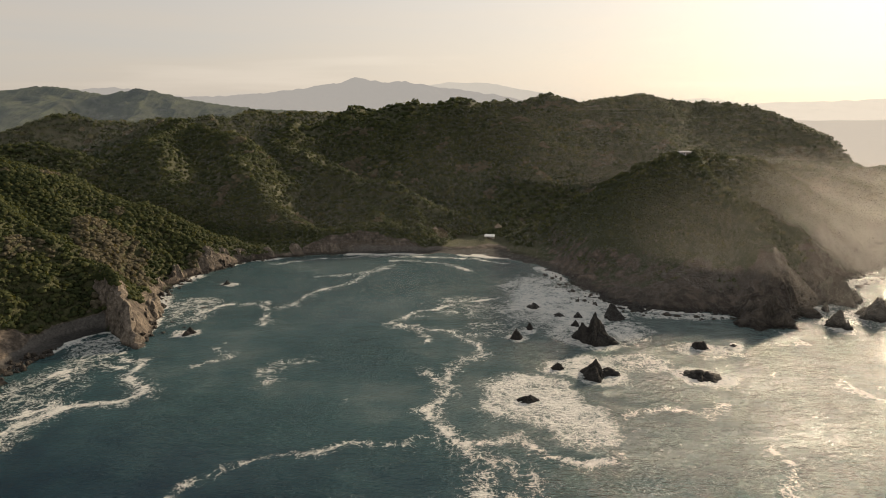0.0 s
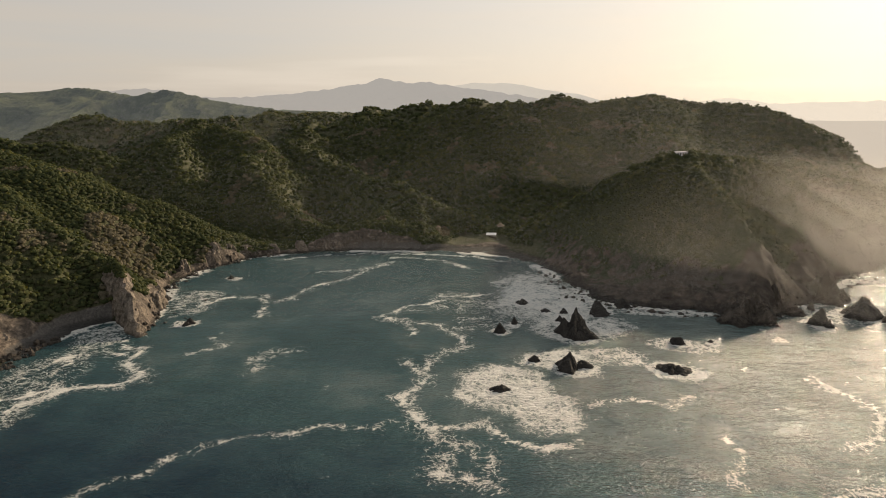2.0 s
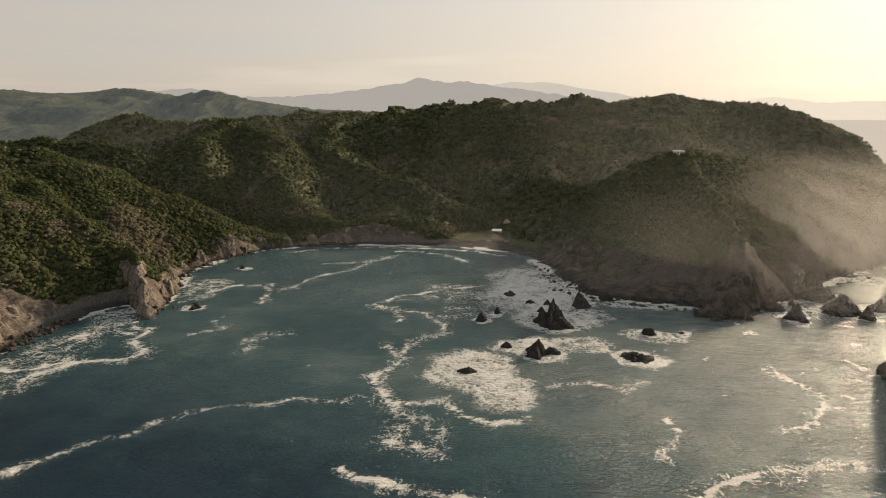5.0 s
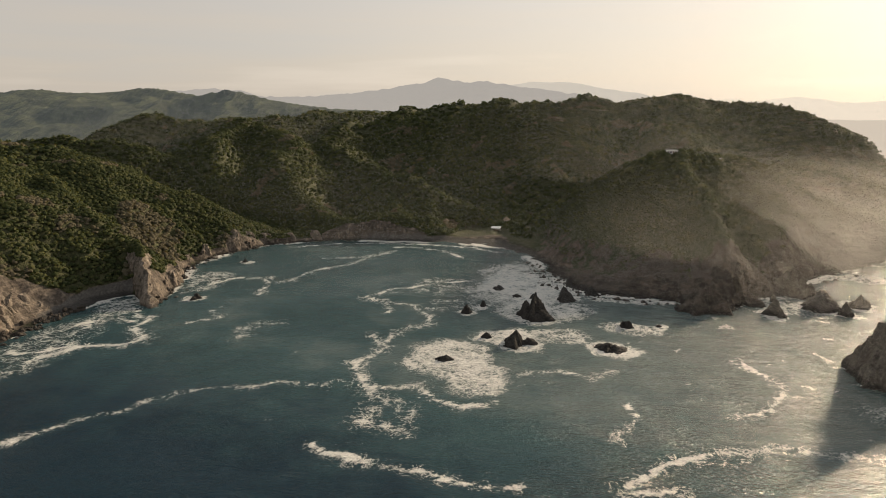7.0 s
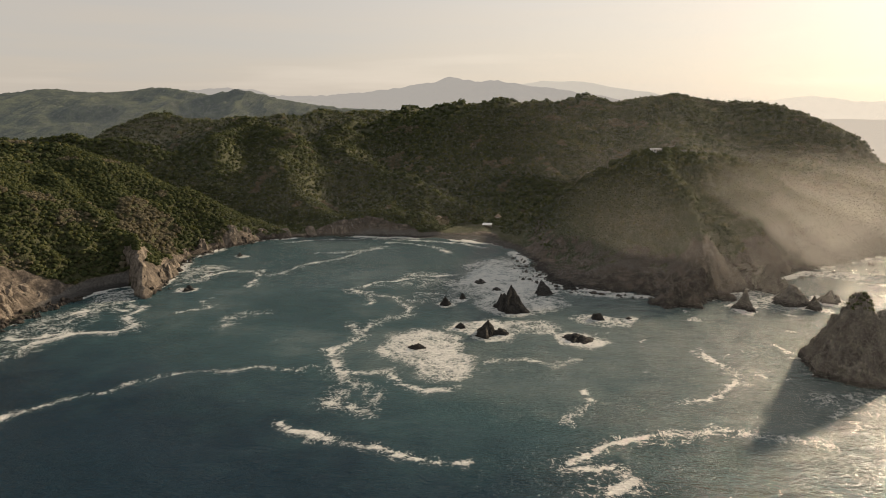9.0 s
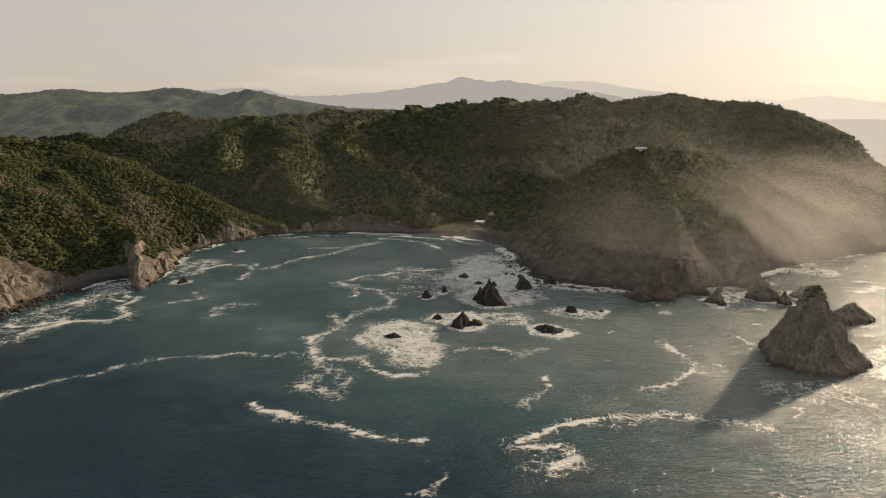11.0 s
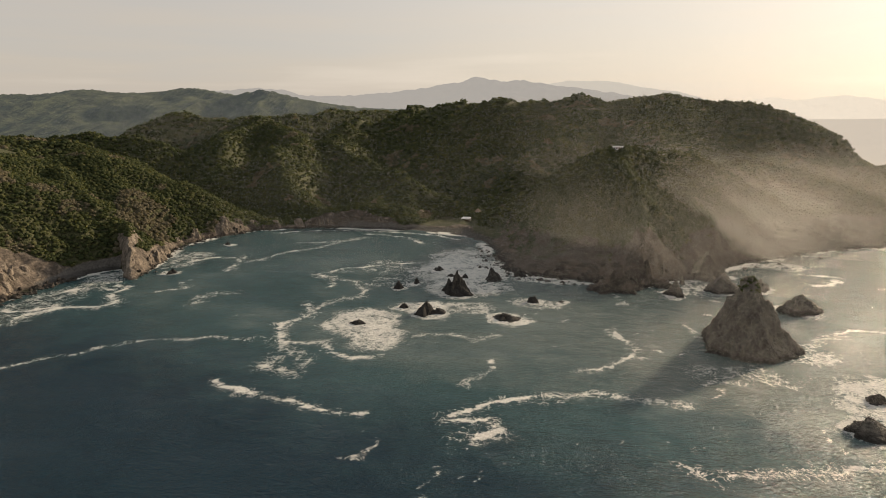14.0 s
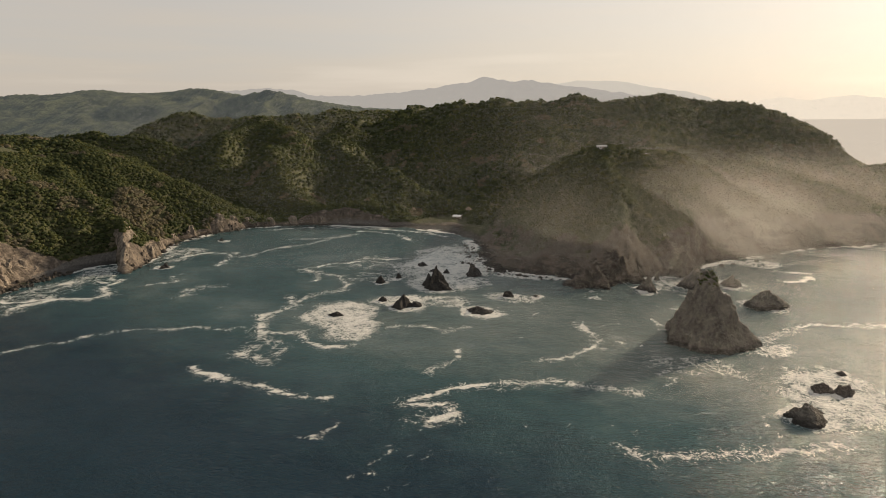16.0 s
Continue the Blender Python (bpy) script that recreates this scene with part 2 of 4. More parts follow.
spray_m = Mat("sea_spray", 1.0)
spray_m.colour((0.66, 0.65, 0.63))
tl = spray_m.t.nodes.new("ShaderNodeBsdfTranslucent")
tl.inputs[0].default_value = (0.62, 0.58, 0.53, 1)
sm = spray_m.t.nodes.new("ShaderNodeMixShader")
sm.inputs[0].default_value = 0.6
spray_m.t.links.new(spray_m.b.outputs[0], sm.inputs[1])
spray_m.t.links.new(tl.outputs[0], sm.inputs[2])
spray_m.t.links.new(sm.outputs[0], spray_m.t.nodes["Material Output"].inputs[0])
M_SPRAY = spray_m.m
mist_m = Mat("valley_mist", 1.0)
mist_m.colour((0.43, 0.46, 0.48))
mist_tl = mist_m.t.nodes.new("ShaderNodeBsdfTranslucent")
mist_tl.inputs[0].default_value = (0.44, 0.43, 0.42, 1)
mist_mix = mist_m.t.nodes.new("ShaderNodeMixShader")
mist_mix.inputs[0].default_value = 0.6
mist_m.t.links.new(mist_m.b.outputs[0], mist_mix.inputs[1])
mist_m.t.links.new(mist_tl.outputs[0], mist_mix.inputs[2])
mist_m.t.links.new(mist_mix.outputs[0], mist_m.t.nodes["Material Output"].inputs[0])
M_MIST = mist_m.m


# ---- helpers for shapes ----
def lattice(ix, iy, seed):
    h = (ix.astype(np.int64) * 374761393 + iy.astype(np.int64) * 668265263 + seed * 974711) & 0x7FFFFFFF
    h = ((h ^ (h >> 13)) * 1274126177) & 0x7FFFFFFF
    return ((h ^ (h >> 16)) & 0xFFFF) / 65535.0


def vnoise(x, y, seed=0):
    ix, iy = np.floor(x), np.floor(y)
    fx, fy = x - ix, y - iy
    fx, fy = fx * fx * (3 - 2 * fx), fy * fy * (3 - 2 * fy)
    a, b, c, d = lattice(ix, iy, seed), lattice(ix + 1, iy, seed), lattice(ix, iy + 1, seed), lattice(ix + 1, iy + 1, seed)
    return (a * (1 - fx) + b * fx) * (1 - fy) + (c * (1 - fx) + d * fx) * fy


def fbm(x, y, octaves=4, seed=0):
    s, a, t = 0.0, 0.5, 0.0
    for o in range(octaves):
        s, t = s + a * vnoise(x * 2**o + 17.3 * o, y * 2**o - 9.1 * o, seed + o), t + a
        a *= 0.5
    return s / t


def step(a, b, x):
    k = np.clip((x - a) / (b - a), 0, 1)
    return k * k * (3 - 2 * k)


def along(x, y, line):
    """Distance to a polyline, and its further values at the nearest place."""
    best = np.full(x.shape, 1e9)
    vals = [np.zeros(x.shape) for _ in line[0][2:]]
    for p, q in zip(line, line[1:]):
        ex, ey = q[0] - p[0], q[1] - p[1]
        k = np.clip(((x - p[0]) * ex + (y - p[1]) * ey) / (ex * ex + ey * ey), 0, 1)
        d = np.hypot(x - p[0] - k * ex, y - p[1] - k * ey)
        near = d < best
        best = np.where(near, d, best)
        vals = [np.where(near, a + k * (b - a), v) for v, a, b in zip(vals, p[2:], q[2:])]
    return best, vals


# ---- the land: the shore with its beach width and cliff slope, and the crests of the hills ----
WEST = [(-5000, -900, 2, 1.0), (-1000, -150, 2, 1.0), (-420, 40, 2, 1.0), (-290, 120, 1, 1.3), (-232, 185, 1, 1.5), (-208, 230, 2, 0.8), (-199, 262, 3, 0.72), (-198, 285, 4, 0.7),
        (-197, 303, 6, 0.65), (-193, 316, 12, 1.2), (-191, 332, 12, 1.4), (-185, 345, 7, 2.6), (-176, 347, 1, 4.5), (-168, 337, 0, 4.5), (-154, 321, 0, 3.0), (-155, 340, 0, 2.2),
        (-162, 365, 0, 1.9), (-168, 388, 1, 1.5), (-178, 408, 2, 1.4), (-180, 440, 3, 1.4), (-178, 462, 1, 1.9)]
BAY = [(-178, 462, 1, 1.9), (-168, 478, 0, 2.8), (-153, 510, 1, 2.2), (-128, 522, 2, 2.0), (-102, 531, 4, 2.4), (-66, 537, 5, 2.6), (-14, 537, 6, 2.2), (8, 536, 16, 0.6), (30, 530, 22, 0.4),
       (51, 518, 13, 0.8), (71, 493, 7, 1.3), (80, 463, 4, 1.5)]
HEAD = [(80, 463, 4, 1.5), (90, 432, 2, 1.4), (98, 402, 1, 1.4), (113, 386, 1, 1.4), (140, 379, 1, 1.5), (164, 373, 0, 1.6), (169, 354, 0, 2.1), (186, 350, 0, 2.4), (200, 368, 0, 2.2),
        (214, 386, 0, 2.0), (228, 392, 0, 1.8), (242, 400, 0, 1.7), (256, 412, 1, 1.5), (260, 430, 3, 1.2), (289, 457, 4, 1.1), (324, 484, 4, 1.1), (361, 514, 4, 1.2), (427, 546, 4, 1.3),
        (560, 600, 4, 1.3), (900, 700, 4, 1.2), (5000, 1200, 4, 1.0)]
COAST = WEST + BAY[1:] + HEAD[1:]
RIDGES = [  # (crest of x, y, z), side slope, roundness
    ([(-155, 526, 9), (-200, 515, 33), (-244, 504, 56), (-285, 498, 72), (-330, 490, 80), (-400, 478, 88), (-620, 450, 98), (-1500, 300, 110)], 0.56, 26),
    ([(-330, 490, 78), (-262, 445, 54), (-215, 430, 38), (-196, 420, 30)], 0.60, 12),
    ([(-400, 478, 86), (-300, 340, 76), (-240, 275, 54), (-212, 250, 36)], 0.55, 18),
    ([(-290, 420, 64), (-230, 388, 44), (-205, 395, 34), (-192, 362, 28), (-181, 355, 26), (-172, 343, 22), (-163, 332, 14), (-155, 322, 3)], 0.80, 3),
    ([(-100, 556, 17), (-62, 561, 22), (-22, 568, 18)], 0.6, 5),
    ([(-198, 498, 30), (-178, 488, 20), (-166, 482, 11)], 0.8, 5),
    ([(-367, 954, 90), (-270, 850, 84), (-209, 745, 77), (-205, 662, 69), (-180, 622, 52), (-150, 592, 34), (-116, 562, 17)], 0.80, 7),
    ([(-277, 1245, 104), (-215, 980, 86), (-184, 810, 73), (-148, 765, 55), (-94, 712, 46), (-42, 645, 39), (-4, 628, 27), (26, 624, 14), (40, 610, 4)], 0.80, 7),
    ([(-94, 712, 44), (-82, 655, 33), (-64, 610, 24), (-52, 575, 17)], 0.85, 5),
    ([(-42, 645, 38), (-30, 612, 26), (-20, 585, 14)], 0.85, 5),
    ([(-367, 954, 88), (-345, 800, 78), (-290, 705, 73), (-270, 655, 66), (-245, 605, 42), (-225, 570, 22)], 0.80, 8),
    ([(-700, 690, 40), (-580, 695, 62), (-500, 702, 78), (-424, 712, 87), (-372, 715, 73), (-330, 720, 55)], 0.75, 10),
    ([(-1000, 1190, 10), (-800, 1160, 40), (-700, 1135, 78), (-617, 1128, 103), (-540, 1120, 92), (-450, 1080, 90), (-367, 954, 90)], 0.68, 14),
    ([(-450, 1080, 90), (-277, 1245, 106), (-170, 1180, 104), (-100, 1060, 113), (20, 1000, 118), (150, 970, 122), (255, 945, 120), (290, 925, 124), (328, 895, 124), (376, 834, 108), (428, 774, 79), (450, 742, 42)], 0.44, 26),
    ([(255, 945, 122), (250, 800, 96), (246, 720, 76), (246, 655, 59), (250, 600, 52), (251, 548, 64)], 0.50, 12),
    ([(150, 970, 124), (118, 800, 84), (86, 690, 42), (76, 640, 18)], 0.46, 18),
    ([(20, 1000, 118), (30, 880, 80), (36, 790, 44)], 0.48, 14),
    ([(376, 836, 102), (372, 770, 80), (362, 710, 62), (354, 640, 51), (335, 580, 42)], 0.50, 12),
    ([(246, 655, 58), (300, 645, 55), (354, 640, 51), (440, 710, 46), (560, 770, 50), (900, 860, 45), (2200, 1150, 40)], 0.40, 26),
    ([(60, 580, 6), (85, 573, 24), (119, 556, 46), (150, 528, 74), (180, 521, 83), (215, 526, 82), (247, 538, 81)], 0.88, 5),
    ([(247, 538, 81), (271, 541, 70), (296, 535, 50), (326, 525, 32), (356, 518, 10)], 0.86, 2),
    ([(192, 518, 82), (186, 484, 73), (199, 463, 58), (216, 437, 44), (231, 427, 25), (247, 413, 5)], 1.5, 0.8),
    ([(186, 484, 68), (172, 452, 48), (158, 420, 28), (146, 392, 10)], 0.72, 5),
    ([(199, 463, 58), (201, 412, 36), (197, 376, 19), (190, 356, 3)], 1.05, 1.5),
]
CLIFFS = [  # stretches of high bare cliff: x, y, reach, height
    (-214, 272, 48, 24), (-166, 336, 24, 40), (-166, 486, 18, 17), (-172, 375, 22, 12), (-70, 548, 52, 19), (95, 470, 40, 15), (165, 360, 80, 60), (250, 425, 34, 40), (300, 465, 70, 30), (400, 530, 90, 30)]
LAND = [(p[0], p[1]) for p in COAST] + [(5000, 6000), (-5000, 6000)]


def inland(x, y):
    """Distance from the shore, positive on land, with the beach width and cliff slope there."""
    d, (beach, slope) = along(x, y, COAST)
    inside = np.zeros(x.shape, bool)
    for (ax, ay), (bx, by) in zip(LAND, LAND[1:] + LAND[:1]):
        if ay != by:
            inside ^= ((ay > y) != (by > y)) & (x < (bx - ax) * (y - ay) / (by - ay) + ax)
    return np.where(inside, d, -d), beach, slope


def height(x, y):
    """Ground height with how bare, scrubby and shingly the ground is."""
    on_head = step(60, 95, x) * (1 - step(560, 600, y + 0.1 * x)) * step(330, 345, y)
    bend = 9 - 6 * on_head
    wx = x + bend * (fbm(x / 45, y / 45, 3, 5) - 0.5)
    wy = y + bend * (fbm(x / 45, y / 45, 3, 15) - 0.5)
    jag = 7 * (fbm(x / 9, y / 9, 3, 31) - 0.5), 7 * (fbm(x / 9, y / 9, 3, 47) - 0.5)
    d, beach, slope = inland(x + jag[0], y + jag[1])
    notch = np.abs(2 * fbm(x / 7, y / 7, 3, 119) - 1)
    wedge = np.exp(-((x + 168) ** 2 + (y - 342) ** 2) / 650)
    d0, _, _ = inland(x, y)
    d = d * (1 - wedge) + d0 * wedge
    d = np.where(d > 0, d - np.minimum(d, 6 * notch * step(9, 3, beach) * (1 - 0.8 * wedge)), d)
    floor = 3 + 0.02 * np.clip(d, 0, 900)
    total = np.exp(floor / 3.5)
    for line, side, rnd in RIDGES:
        r, (z,) = along(wx, wy, line)
        total = total + np.exp(np.clip(z - side * (np.sqrt(r * r + rnd * rnd) - rnd), -60, 300) / 3.5)
    hill = 3.5 * np.log(total) - 2
    bx, by = x + 30 * (fbm(x / 60, y / 60, 2, 73) - 0.5), y + 30 * (fbm(x / 60, y / 60, 2, 77) - 0.5)
    spur = 1 - np.abs(2 * vnoise(bx / 62 + 3, by / 90, 71) - 1) * 1.5
    lobe = 1 - np.abs(2 * vnoise(bx / 27 + 8, by / 36, 79) - 1) * 1.6
    far = step(560, 1000, np.hypot(x, y))
    hill = hill + (spur - 0.45) * (8 + 5 * far) * step(10, 60, d) * step(8, 36, hill) * (1 - 0.8 * on_head)
    hill = hill + (lobe - 0.4) * (3.4 + 1.5 * far) * step(8, 40, d) * (1 - on_head)
    hill = hill + 2.5 * (fbm(x / 24, y / 24, 3, 81) - 0.5) * step(8, 40, d)
    rib = 1 - np.abs(2 * fbm(x / 34 + 0.5 * y / 60, y / 40, 4, 61) - 1) * 2
    hill = hill + on_head * step(4, 25, d) * (3.2 * (rib - 0.3) + 3.4 * (0.45 - np.abs(2 * fbm(x / 15 + 2, y / 15, 3, 69) - 1)) + 2.4 * (fbm(x / 6, y / 6, 2, 67) - 0.5)) * (1 - 0.8 * step(66, 76, hill))
    tip = np.exp(-((x - 195) / 55) ** 2 - ((y - 385) / 42) ** 2)
    hill = hill + tip * 9.0 * (0.55 - np.abs(2 * fbm(x / 15 + y / 90, y / 60, 3, 141) - 1) * 1.6) * step(2, 12, d)
    crag = 0.75 + 0.6 * fbm(x / 14, y / 14, 3, 91)
    gully = np.abs(2 * fbm(x / 22, y / 22, 3, 97) - 1)
    tall = 2.0 + 5.0 * fbm(x / 20, y / 20, 2, 113)
    for cx, cy, reach, hc in CLIFFS:
        tall = np.maximum(tall, hc * np.exp(-(np.hypot(x - cx, y - cy) / reach) ** 4))
    wide, e = tall / slope, np.maximum(d - beach, 0)
    cliff = 0.10 * np.minimum(d, beach) + slope * crag * np.minimum(e, wide) + 0.85 * np.maximum(e - wide, 0) + step(2, 20, e) * 6 * (gully - 0.3) * (1 - 0.8 * wedge) + 4.5 * (fbm(x / 4.5, y / 4.5, 3, 131) - 0.5) * step(0, 5, e)
    lowland = step(430, 560, x) * step(960, 1100, y - 0.1 * x)
    hill = hill - 90 * lowland
    cap = np.where(d > 0, cliff + 0.1, 0.35 * d)
    k = 3.0
    z = -k * np.log(np.exp(-np.clip(hill, -40, 200) / k) + np.exp(-np.clip(cap, -40, 200) / k))
    z = np.where(d < 0, np.maximum(0.35 * d, -8), np.where(lowland > 0, z, np.maximum(z, 0.02 * d)))
    rocky = (1 - step(0.85, 1.35, e / np.maximum(wide, 3.0))) * step(3, 9, tall + 4)
    shore = (1 - step(0, 6, d - beach)) * step(2, 7, beach)
    bare = np.clip(np.where(d > beach - 1, rocky * (1 - 0.45 * on_head), 0) + 0.55 * on_head * step(36, 12, z) * step(0, 1, d), 0, 1)
    return z, d, bare, on_head, shore


def spaced(lo, hi, core_lo, core_hi, fine, grow=1.06):
    """Coordinates that are close together in the core and wider and wider away from it."""
    v = list(np.arange(core_lo, core_hi, fine))
    s = fine
    while v[-1] < hi:
        s *= grow
        v.append(v[-1] + s)
    s, pre = fine, [core_lo]
    while pre[-1] > lo:
        s *= grow
        pre.append(pre[-1] - s)
    return np.array(pre[:0:-1] + v)


def sheet(name, xs, ys, z, material, attrs=(), smooth=True):
    nx, ny = len(xs), len(ys)
    gx, gy = np.meshgrid(xs, ys)
    co = np.stack([gx, gy, z], -1).reshape(-1, 3)
    i = (np.arange(ny - 1)[:, None] * nx + np.arange(nx - 1)[None]).reshape(-1)
    quads = np.stack([i, i + 1, i + nx + 1, i + nx], -1)
    return mesh_of(name, co, quads, material, attrs, smooth)


def mesh_of(name, co, faces, material, attrs=(), smooth=False):
    """A mesh object from arrays of corners and of equal-sided faces."""
    me = bpy.data.meshes.new(name)
    n, k = faces.shape
    me.vertices.add(len(co))
    me.vertices.foreach_set("co", np.asarray(co, np.float32).ravel())
    me.loops.add(n * k)
    me.loops.foreach_set("vertex_index", faces.astype(np.int32).ravel())
    me.polygons.add(n)
    me.polygons.foreach_set("loop_start", np.arange(0, n * k, k, dtype=np.int32))
    me.polygons.foreach_set("use_smooth", np.full(n, smooth))
    me.update(calc_edges=True)
    for key, v in attrs:
        me.attributes.new(key, "FLOAT", "POINT").data.foreach_set("value", np.asarray(v, np.float32).ravel())
    me.materials.append(material)
    return new(name, me)


gxs, gys = spaced(-2600, 2400, -225, 320, 1.8, 1.042), spaced(-300, 2600, 240, 570, 1.8, 1.037)
GX, GY = np.meshgrid(gxs, gys)
GZ, GD, GBARE, GHEAD, GSHORE = height(GX, GY)
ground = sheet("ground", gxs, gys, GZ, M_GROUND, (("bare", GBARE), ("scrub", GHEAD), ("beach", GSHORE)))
tagged(ground, "rocky green coast of cliffs, wooded hills and shingle coves", "ground", kind="structure")


def ground_at(x, y):
    """Height and slope of the finished ground sheet at places."""
    i = np.clip(np.searchsorted(gxs, x) - 1, 0, len(gxs) - 2)
    j = np.clip(np.searchsorted(gys, y) - 1, 0, len(gys) - 2)
    u, v = (x - gxs[i]) / (gxs[i + 1] - gxs[i]), (y - gys[j]) / (gys[j + 1] - gys[j])
    mixed = lambda g: (g[j, i] * (1 - u) + g[j, i + 1] * u) * (1 - v) + (g[j + 1, i] * (1 - u) + g[j + 1, i + 1] * u) * v
    return mixed(GZ), mixed(GD), mixed(GBARE), mixed(GHEAD), mixed(GSHORE)


# ---- the sea ----
ROCKS = [  # x, y, width, height, sharpness
    (78, 331, 20, 14.5, 0.85), (38, 335, 7.5, 5, 0.5), (47, 350, 5.5, 4.5, 0.6), (54, 390, 9, 3, 0.3), (73, 355, 5, 3, 0.4), (77, 370, 5, 3, 0.4), (97, 369, 13, 9, 0.9), (67, 373, 8, 2, 0.2),
    (115, 384, 10, 5.5, 0.5), (70, 286, 16, 7, 0.8), (53, 293, 6, 3, 0.4), (35, 259, 8, 2.5, 0.3), (128, 320, 8, 4.5, 0.7), (115, 283, 15, 3, 0.2), (146, 322, 5, 1.5, 0.2), (-135, 343, 8, 3.5, 0.4),
    (-146, 444, 6, 3, 0.3), (-170, 391, 7, 3, 0.3)]
ROCKS_EAST = [(216, 352, 14, 9.5, 0.7), (224, 381, 5, 6, 0.8), (253, 404, 12, 7, 0.5), (248, 371, 19, 12, 0.8), (257, 357, 9, 8, 0.8), (272, 376, 13, 8, 0.5), (285, 330, 20, 11, 0.7), (240, 408, 18, 14, 0.4),
              (265, 174, 15, 6, 0.4), (279, 203, 8, 4, 0.4), (287, 202, 9, 4, 0.4), (292, 224, 5, 1.8, 0.2)]
STACK = (241, 257, 50, 39)
STREAKS = [  # lines of drifting foam with their half width and strength
    ([(115, 135), (128, 145), (122, 154), (108, 151), (116, 167), (130, 176), (146, 183), (165, 190), (183, 187), (198, 184)], 3.4, 0.85),
    ([(-4, 171), (12, 162), (33, 159), (51, 155), (72, 152)], 2.0, 0.8),
    ([(-125, 150), (-108, 168), (-99, 180), (-85, 191), (-74, 210), (-60, 215), (-45, 218), (-30, 224), (-12, 219)], 1.6, 0.62),
    ([(3, 274), (6, 298), (15, 312), (18, 332), (4, 346), (-14, 352), (-30, 362), (-14, 379), (6, 396), (34, 413)], 2.6, 0.66),
    ([(-9, 289), (4, 276), (-5, 250), (6, 228), (12, 218), (30, 201), (26, 185), (9, 192), (12, 202)], 3.4, 0.64),
    ([(12, 222), (30, 228), (34, 216), (48, 210), (60, 214)], 2.2, 0.66),
    ([(192, 134), (202, 128), (219, 132), (232, 138), (249, 142), (268, 150)], 2.8, 0.66),
    ([(176, 277), (182, 252), (186, 240), (170, 221), (158, 212)], 2.0, 0.68),
    ([(72, 243), (90, 251), (102, 243), (116, 257)], 2.2, 0.66),
    ([(108, 190), (118, 204), (114, 222)], 1.8, 0.66),
    ([(309, 395), (328, 401), (332, 417), (312, 424)], 3.0, 0.7),
    ([(262, 264), (287, 285), (304, 299), (320, 297), (345, 305)], 2.6, 0.66),
]
STREAKS_WEST = [
    ([(-170, 205), (-160, 222), (-160, 243), (-150, 255), (-134, 256), (-126, 271), (-140, 285)], 4.0, 0.68),
    ([(-146, 297), (-163, 300), (-178, 288), (-184, 268), (-180, 240)], 3.4, 0.78),
    ([(-178, 240), (-156, 253), (-133, 258), (-130, 268)], 2.6, 0.75),
    ([(-158, 319), (-142, 300), (-136, 283)], 2.0, 0.7),
    ([(-176, 300), (-168, 282), (-172, 262), (-160, 246)], 2.2, 0.75),
    ([(-150, 353), (-142, 373), (-132, 396), (-110, 402), (-103, 385), (-101, 358)], 2.6, 0.68),
    ([(-96, 390), (-82, 420), (-64, 448), (-40, 500), (-60, 470), (-90, 464)], 2.6, 0.62),
    ([(-80, 277), (-78, 296), (-66, 304)], 4.0, 0.5),
    ([(-14, 353), (-10, 330)], 3.0, 0.66),
    ([(-40, 515), (-20, 512), (4, 500), (20, 478)], 2.0, 0.66),
    ([(-130, 505), (-100, 518), (-60, 524), (-12, 526), (20, 520), (48, 505)], 1.6, 0.7),
    ([(-112, 325), (-104, 310), (-116, 296)], 2.0, 0.52),
]
POOLS = [  # patches of churned foam: x, y, radii, strength
    (36, 262, 24, 30, 0.76), (52, 238, 18, 20, 0.74), (66, 296, 26, 16, 0.66), (92, 300, 22, 14, 0.55), (84, 346, 34, 28, 0.68), (62, 384, 38, 34, 0.68), (64, 430, 30, 46, 0.62), (92, 398, 20, 34, 0.74), (20, 392, 34, 30, 0.42), (30, 350, 24, 20, 0.44),
    (118, 283, 17, 10, 0.74), (140, 372, 40, 10, 0.66), (130, 318, 20, 12, 0.56), (282, 200, 26, 36, 0.72), (232, 372, 40, 26, 0.52), (300, 445, 34, 14, 0.62), (262, 252, 22, 18, 0.52), (230, 222, 30, 16, 0.42),
    (-172, 318, 18, 30, 0.56), (-150, 385, 22, 34, 0.50), (-172, 262, 26, 48, 0.46)]


